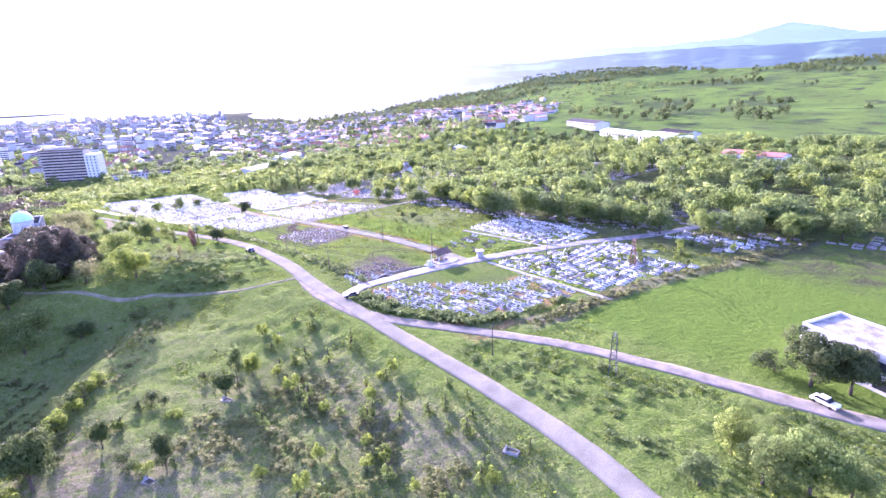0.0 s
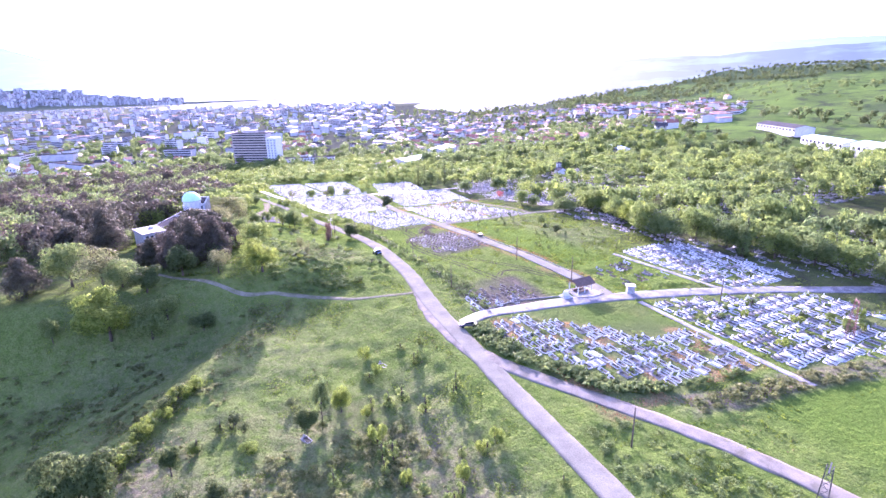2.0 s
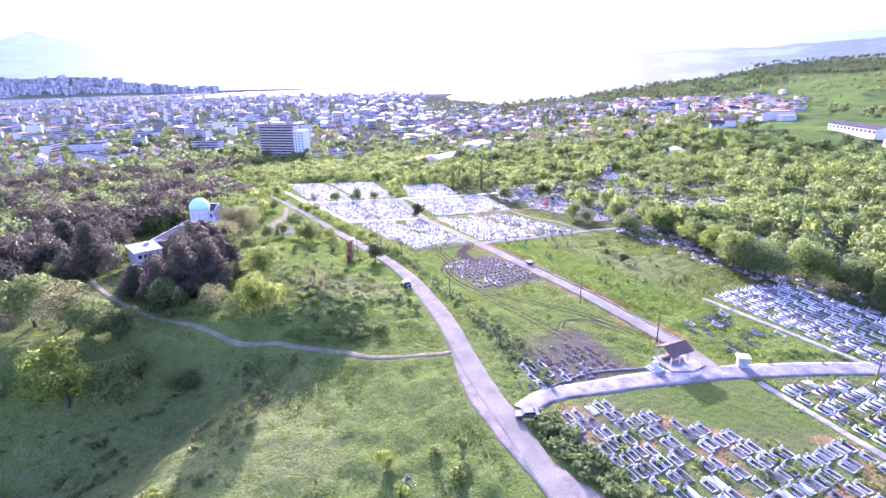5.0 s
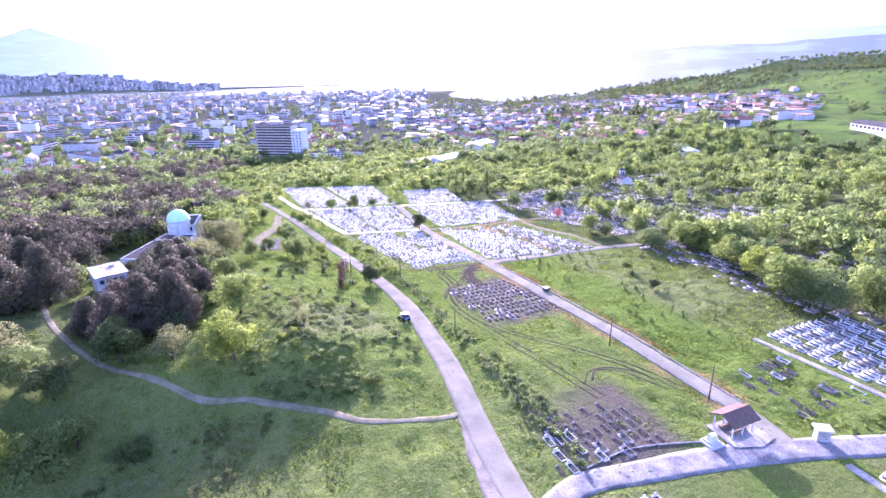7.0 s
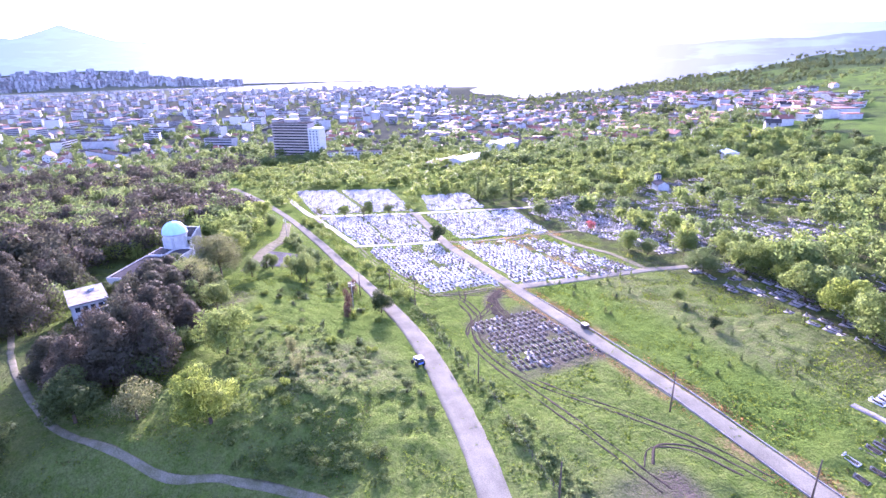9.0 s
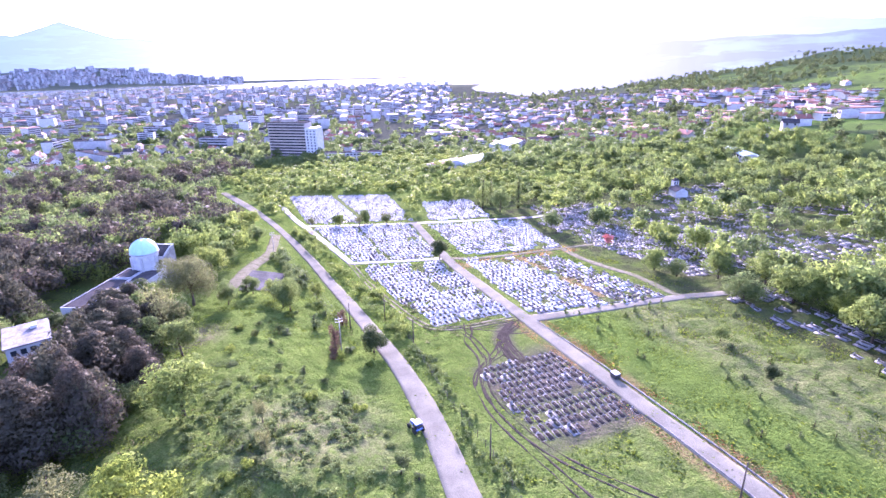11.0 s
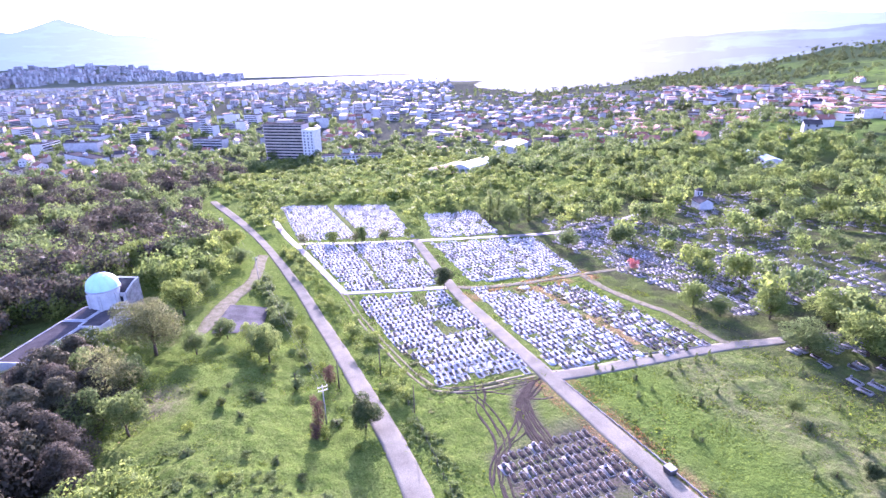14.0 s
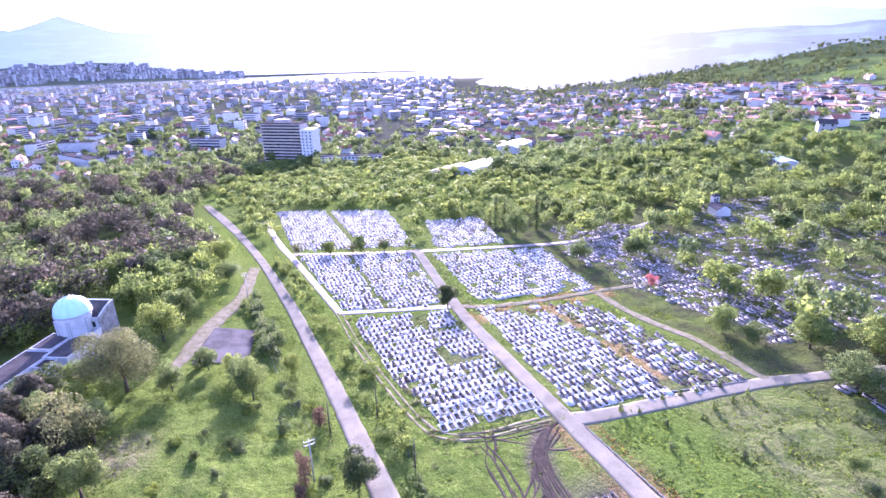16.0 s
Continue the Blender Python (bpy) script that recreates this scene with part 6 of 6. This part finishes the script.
# white monument beside it and the stone shrine at the junction
mon = thing("monument", "white stone monument on a stepped base", "monument")
put(mon, -106.8, 100.3, 0)
part("base", Geo().box(-1.3, -1.4, -0.4, 1.5, 1.4, 0.3, 0, 0.08).box(-0.9, -1.0, 0.3, 0.9, 1.0, 0.6, 0, 0.05), MARBLE, mon)
part("block", Geo().box(-0.5, -0.7, 0.6, 0.5, 0.7, 1.7, 0, 0.15), MARBLE, mon)
shrine = thing("shrine", "small pale stone shrine with a flat cap", "shrine")
put(shrine, -100.2, 116.4, -35)
part("body", Geo().box(-0.7, -0.9, -0.3, 0.7, 0.9, 2.1), APRON, shrine)
part("cap", Geo().box(-1.0, -1.25, 2.1, 1.0, 1.25, 2.35, 0, 0.08), RENDER_BUFF, shrine)
part("niche", Geo().box(0.66, -0.5, 0.5, 0.73, 0.5, 1.7), GREYSTONE, shrine)


# ---- poles, wires, fence ----
def pole_at(x, y, h, label="tall grey concrete power pole with cross-arm", arms=1, deg=0, shaft=PLASTER_POLE):
    root = thing("power_pole", label, "pole", "poles")
    put(root, x, y, deg)
    part("shaft", Geo().tube((0, 0, -0.5), (0, 0, h), 0.15, 0.09, 8), shaft, root, smooth=True)
    for k in range(arms):
        a = part("cross_arm", Geo().box(-0.06, -0.9, h - 0.5 - 0.7 * k, 0.06, 0.9, h - 0.38 - 0.7 * k), STEEL, root)
        for s in (-0.8, 0, 0.8):
            part("insulator", Geo().tube((0, s, h - 0.38 - 0.7 * k), (0, s, h - 0.14 - 0.7 * k), 0.06, 0.04, 6), RENDER_WHITE, a)
    return (x, y, ground_z(x, y) + h)


for q in ((-115, 109.2, 7.6, 0), (-137.6, 106.4, 8.4, 0), (-128.5, 78, 7.0, 0), (-160, 80.5, 7, 0), (-56, 70.5, 7.5, 0), (-85, 131.5, 7.2, 0), (-203, 82, 7.0, 0), (-221, 80, 7, 0), (-219, 70.5, 7.5, 0)):
    pole_at(q[0], q[1], q[2] - 0.4, "slim weathered wooden pole beside the lane", 0, q[3], WOOD_DARK)
line = [pole_at(-207, 66, 8.6, arms=2, deg=5), pole_at(-300, 57.5, 8.6, arms=2, deg=5), pole_at(-372, 45, 8.6, arms=2, deg=10)]
for s in (-0.8, 0, 0.8):
    for k, (a, b) in enumerate(zip(line[:-1], line[1:])):
        w = Geo()
        prev = None
        for i in range(15):
            t = i / 14
            p = (a[0] + (b[0] - a[0]) * t, a[1] + s + (b[1] - a[1]) * t, a[2] - 0.15 + (b[2] - a[2]) * t - 5.0 * t * (1 - t))
            if prev:
                w.tube(prev, p, 0.014, 0.014, 4, caps=False)
            prev = p
        tagged(new("power_line", w.mesh("power_line", DARK_METAL)), "thin sagging power line between poles", "cable", "power lines")
def lattice_pylon(x, y, deg, metal, label):
    pyl = thing("lattice_pylon", label, "pylon", "poles")
    put(pyl, x, y, deg)
    for sx in (-1, 1):
        for sy in (-1, 1):
            part("leg", Geo().tube((sx * 0.75, sy * 0.75, -0.3), (sx * 0.35, sy * 0.35, 8.6), 0.06, 0.05, 5), metal, pyl)
    for k in range(6):
        z0, z1 = 0.3 + 1.35 * k, 1.65 + 1.35 * k
        f0, f1 = 0.75 - 0.4 * z0 / 8.6, 0.75 - 0.4 * z1 / 8.6
        br = Geo()
        for ax, ay, bx, by in ((-1, -1, 1, -1), (1, -1, 1, 1), (1, 1, -1, 1), (-1, 1, -1, -1)):
            br.tube((ax * f0, ay * f0, z0), (bx * f1, by * f1, z1), 0.03, 0.03, 4)
            br.tube((ax * f1, ay * f1, z1), (bx * f1, by * f1, z1), 0.03, 0.03, 4)
        part("bracing", br, metal, pyl)
    part("cross_arm", Geo().box(-0.08, -1.3, 8.3, 0.08, 1.3, 8.45), metal, pyl)


lattice_pylon(-34.5, 80, 20, DARK_METAL, "dark steel lattice pylon beside the gravel road")
lattice_pylon(-59.3, 138, 35, RUSTY, "rusty red lattice pylon among the graves")
fence = thing("wire_fence", "sagging wire fence with thin posts overgrown by weeds", "fence")
fpts = path_points([(-124, 78.2), (-134, 78.5), (-147, 80), (-160, 81), (-178, 80.5), (-197, 81.5), (-212, 82)], 3.0)
for i, (x, y) in enumerate(fpts):
    p = part("post", Geo().tube((x, y, ground_z(x, y) - 0.3), (x + 0.05 * math.sin(i * 3.1), y, ground_z(x, y) + 1.5), 0.05, 0.045, 6), WOOD_DARK, fence)
for z in (0.5, 0.95, 1.4):
    w = Geo()
    for (ax, ay), (bx, by) in zip(fpts[:-1], fpts[1:]):
        w.tube((ax, ay, ground_z(ax, ay) + z), (bx, by, ground_z(bx, by) + z), 0.008, 0.008, 3, caps=False)
    part("wire", w, DARK_METAL, fence)


# ---- kerbs along the avenue and lanes ----
def kerb_line(name, ctrl, label):
    root = thing(name, label, "kerb", kind="structure")
    pts = path_points(ctrl, 2.0)
    for (ax, ay), (bx, by) in zip(pts[:-1], pts[1:]):
        d = Vector((bx - ax, by - ay))
        g = Geo().box(0.02, -0.09, -0.2, d.length - 0.02, 0.09, 0.24, 0, 0.015)
        z = ground_z((ax + bx) / 2, (ay + by) / 2)
        part("kerbstone", g.moved(Matrix.Translation((ax, ay, z)) @ Matrix.Rotation(math.atan2(d.y, d.x), 4, "Z")), CONCRETE, root)


kerb_line("kerb_avenue_1", [(-112, AVENUE_Y + 2.0), (-150, AVENUE_Y + 2.4), (-201, AVENUE_Y + 2.0)], "worn concrete kerb along the avenue")
kerb_line("kerb_avenue_2", [(-114, AVENUE_Y - 2.0), (-150, AVENUE_Y - 1.6), (-158, AVENUE_Y - 1.8)], "worn concrete kerb along the avenue")
kerb_line("kerb_field_1", [(-208.2, 117.2), (-205.5, 128), (-202, 142), (-200, 153)], "low concrete wall along the grave field")
kerb_line("kerb_gate_1", [(-110.5, 79), (-111, 88), (-108, 98), (-106.5, 101)], "worn concrete kerb along the lane")


# ---- vehicles ----
def car_at(x, y, deg, paint, label):
    root = thing("car", label, "car", "parked vehicles")
    put(root, x, y, deg)
    body = Geo().slab([(-2.1, 0.45), (2.1, 0.45), (2.15, 0.75), (1.9, 0.95), (-1.95, 1.0), (-2.1, 0.8)], -0.82, 0.82).moved(Matrix.Rotation(radians(90), 4, "Z"))
    part("body", body, paint, root)
    cab = Geo().slab([(-1.55, 0.97), (1.05, 0.97), (0.45, 1.42), (-1.05, 1.42)], -0.72, 0.72).moved(Matrix.Rotation(radians(90), 4, "Z"))
    part("windows", cab, GLASS, root)
    top = Geo().slab([(-1.05, 1.41), (0.5, 1.41), (0.4, 1.47), (-0.98, 1.47)], -0.7, 0.7).moved(Matrix.Rotation(radians(90), 4, "Z"))
    part("roof", top, paint, root)
    for sx in (-1.3, 1.3):
        for sy in (-0.78, 0.78):
            part("wheel", Geo().tube((sx, sy - 0.1, 0.31), (sx, sy + 0.1, 0.31), 0.31, 0.31, 12), RUBBER, root)
    for sy in (-0.6, 0.6):
        part("headlight", Geo().box(-2.16, sy - 0.16, 0.66, -2.05, sy + 0.16, 0.8), GLASS, root)


car_at(-4, 94.8, 160, CAR_WHITE, "white saloon car parked on the gravel road")
car_at(-104.5, 69.5, 70, CAR_DARK, "dark hatchback parked by the gate")
tr = thing("tractor", "small blue tractor with a glazed cab on the verge", "tractor")
put(tr, -171.5, 72.2, 190, 0.85)
part("bonnet", Geo().box(0.2, -0.4, 0.8, 2.1, 0.4, 1.45, 0, 0.06), BLUE_PAINT, tr)
part("cab", Geo().box(-1.2, -0.75, 0.9, 0.2, 0.75, 2.3, 0, 0.08), GLASS, tr)
part("cab_roof", Geo().box(-1.35, -0.85, 2.3, 0.35, 0.85, 2.5, 0, 0.06), BLUE_PAINT, tr)
part("fender", Geo().box(-1.3, -1.0, 0.9, 0.1, 1.0, 1.25, 0, 0.1), BLUE_PAINT, tr)
for sx, r in ((-0.7, 0.75), (1.6, 0.5)):
    for sy in (-0.9, 0.9):
        part("wheel", Geo().tube((sx, sy - 0.17, r), (sx, sy + 0.17, r), r, r, 14), RUBBER, tr)
bn = thing("waste_bin", "small dark grey waste container beside the avenue", "bin")
put(bn, -171.3, 113.4, 5)
part("body", Geo().box(-0.7, -0.6, 0.1, 0.7, 0.6, 1.1, 0, -0.08), DARK_METAL, bn)
part("lid", Geo().box(-0.8, -0.7, 1.1, 0.8, 0.7, 1.22, 0, 0.05), STEEL, bn)

# ---- saplings, bushes and tufts ----
def meadow_spots(n, x0, x1, y0, y1, ok):
    return [(x, y) for x, y, _, _ in scatter(n, x0, x1, y0, y1, ok, 1, 2)]


main_y = lambda x: np.interp(x, [p[0] for p in MAIN[::-1]], [p[1] for p in MAIN[::-1]])
for x, y in meadow_spots(62, -106, -30, 20, 60, lambda x, y: y < main_y(x) - 4 and y > 34 - 0.2 * (x + 106)):
    plant(("sap", "sap", "bush")[int(rng.integers(3))], x, y, 1.8 + 2.4 * rng.random(), 0.8 + 0.6 * rng.random(), group="saplings on the slope")
for x, y in meadow_spots(30, -100, -40, 0, 40, lambda x, y: True):
    plant(("bush", "bushd", "sapd")[int(rng.integers(3))], x, y, 1.2 + 1.4 * rng.random(), 0.9 + 0.9 * rng.random(), group="bushes on the slope")
for k in range(16):
    t = k / 15
    plant(("bush", "bush", "bushd")[k % 3], -115 + 26 * t + 1.2 * rng.normal(), 12 - 17 * t + 1.0 * rng.normal(), 2.0 + 1.2 * rng.random(), 1.6 + 0.8 * rng.random(), group="hedge on the slope")
for x, y in meadow_spots(46, -204, -130, 122, 160, lambda x, y: True):
    plant(("sap", "sapd")[int(rng.integers(2))], x, y, 1.0 + 1.4 * rng.random(), 0.5 + 0.4 * rng.random(), group="saplings in the open plot")
for x, y in meadow_spots(44, -235, -145, 42, 70, lambda x, y: y < main_y(x) - 5):
    plant(("bush", "bushd", "sapd")[int(rng.integers(3))], x, y, 0.9 + 1.2 * rng.random(), 0.8 + 0.8 * rng.random(), group="bushes in the meadow")


def tufts(name, label, n, x0, x1, y0, y1, ok, mat, size):
    """Clumps of blades: three leaning cards each."""
    P = rng.random((n, 2)) * np.array([x1 - x0, y1 - y0]) + np.array([x0, y0])
    P = P[ok(P[:, 0], P[:, 1])]
    n = len(P)
    z = land(P[:, 0], P[:, 1])
    vs, ns = [], []
    for k in range(2):
        a = rng.random(n) * 6.283
        s = size * (0.5 + 0.9 * rng.random(n))
        dx, dy = np.cos(a) * s, np.sin(a) * s
        lx, ly = -np.sin(a) * s * 0.7 * (rng.random(n) - 0.3), np.cos(a) * s * 0.7 * (rng.random(n) - 0.3)
        b = np.stack([P[:, 0], P[:, 1], z - 0.12], 1)
        q = np.stack([b + np.stack([-dx, -dy, 0 * z], 1) * 0.6, b + np.stack([dx, dy, 0 * z], 1) * 0.6,
                      b + np.stack([dx * 0.8 + lx, dy * 0.8 + ly, s * 1.1], 1), b + np.stack([-dx * 0.8 + lx, -dy * 0.8 + ly, s * 1.1], 1)], 1)
        vs.append(q.reshape(-1, 3))
        nn = np.stack([0.5 * np.cos(a), 0.5 * np.sin(a), np.ones(n)], 1)
        ns.append(np.repeat(nn / np.linalg.norm(nn, axis=1)[:, None], 4, 0))
    v, nr = np.concatenate(vs), np.concatenate(ns)
    tint = np.tile(np.repeat(rng.random(n), 4), 2)
    tagged(new(name, quads_mesh(name, v, np.arange(len(v)).reshape(-1, 4), mat, normals=nr, tint=tint)), label, "grass", kind="stuff")


def off_roads(x, y):
    keep = np.ones(len(x), bool)
    for pts, half in ROADS:
        for (ax, ay), (bx, by) in zip(pts[:-1], pts[1:]):
            near_ = np.hypot(x - (ax + bx) / 2, y - (ay + by) / 2) < half + 0.4 + math.hypot(bx - ax, by - ay) / 2
            keep &= ~near_
    for x0, x1, y0, y1 in plots:
        keep &= ~((x > x0) & (x < x1) & (y > y0) & (y < y1))
    for poly in FIELDS.values():
        keep &= ~within(poly, x, y)
    return keep


def crop(x, y):
    """True in the sown field beside the white building."""
    return (y > 94) & (x > np.interp(y, [88, 96.6, 111, 123, 139, 156, 175, 197], [-60, -57.5, -55.2, -52, -47, -40, -33.8, -27]) + 3)


tufts("grass_tufts", "tall green grass tufts of the meadow", 210000, -300, 10, -20, 165, lambda x, y: off_roads(x, y) & ~crop(x, y) & ~((x > -120) & (y < 46) & (vnoise(x, y, 5, 88) < 0.3)) & (vnoise(x, y, 6, 41) > -0.4), GRASS_BLADE, 0.14)
tufts("dry_weed_tufts", "dry weeds and stalks in the meadow", 26000, -260, 10, -20, 165, lambda x, y: off_roads(x, y) & ~crop(x, y) & (vnoise(x, y, 14, 42) > 0.05), WEED_DRY, 0.16)
tufts("weeds_between_graves", "weeds and flowers between the graves", 16000, -262, -46, 72, 164, lambda x, y: (vnoise(x, y, 5, 43) > 0.1) & ~((x > -104) & (y > 84) & (y < 112) & (x < np.interp(y, [84, 94, 104, 111], [-104, -90, -80, -80]))), GRASS_BLADE, 0.22)

tufts("rusty_weeds", "rust-coloured dry weeds between the graves", 5000, -104, -60, 73, 112, lambda x, y: (vnoise(x, y, 4.5, 61) > 0.1) & ~((y > 84) & (x < np.interp(y, [84, 94, 104, 111], [-104, -90, -80, -80]))), RUST_WEED, 0.15)
tufts("verge_weeds", "tan and orange weeds along the avenue", 5200, -206, -112, 107.6, 116.8, lambda x, y: (np.abs(y - AVENUE_Y) > 2.3) & (vnoise(x, y, 7, 62) > -0.3), RUST_WEED, 0.14)
tufts("lane_weeds", "tan weeds along the sandy lane", 1600, -262, -240, 116, 162, lambda x, y: (x < -252) & (vnoise(x, y, 5, 63) > -0.1), RUST_WEED, 0.22)
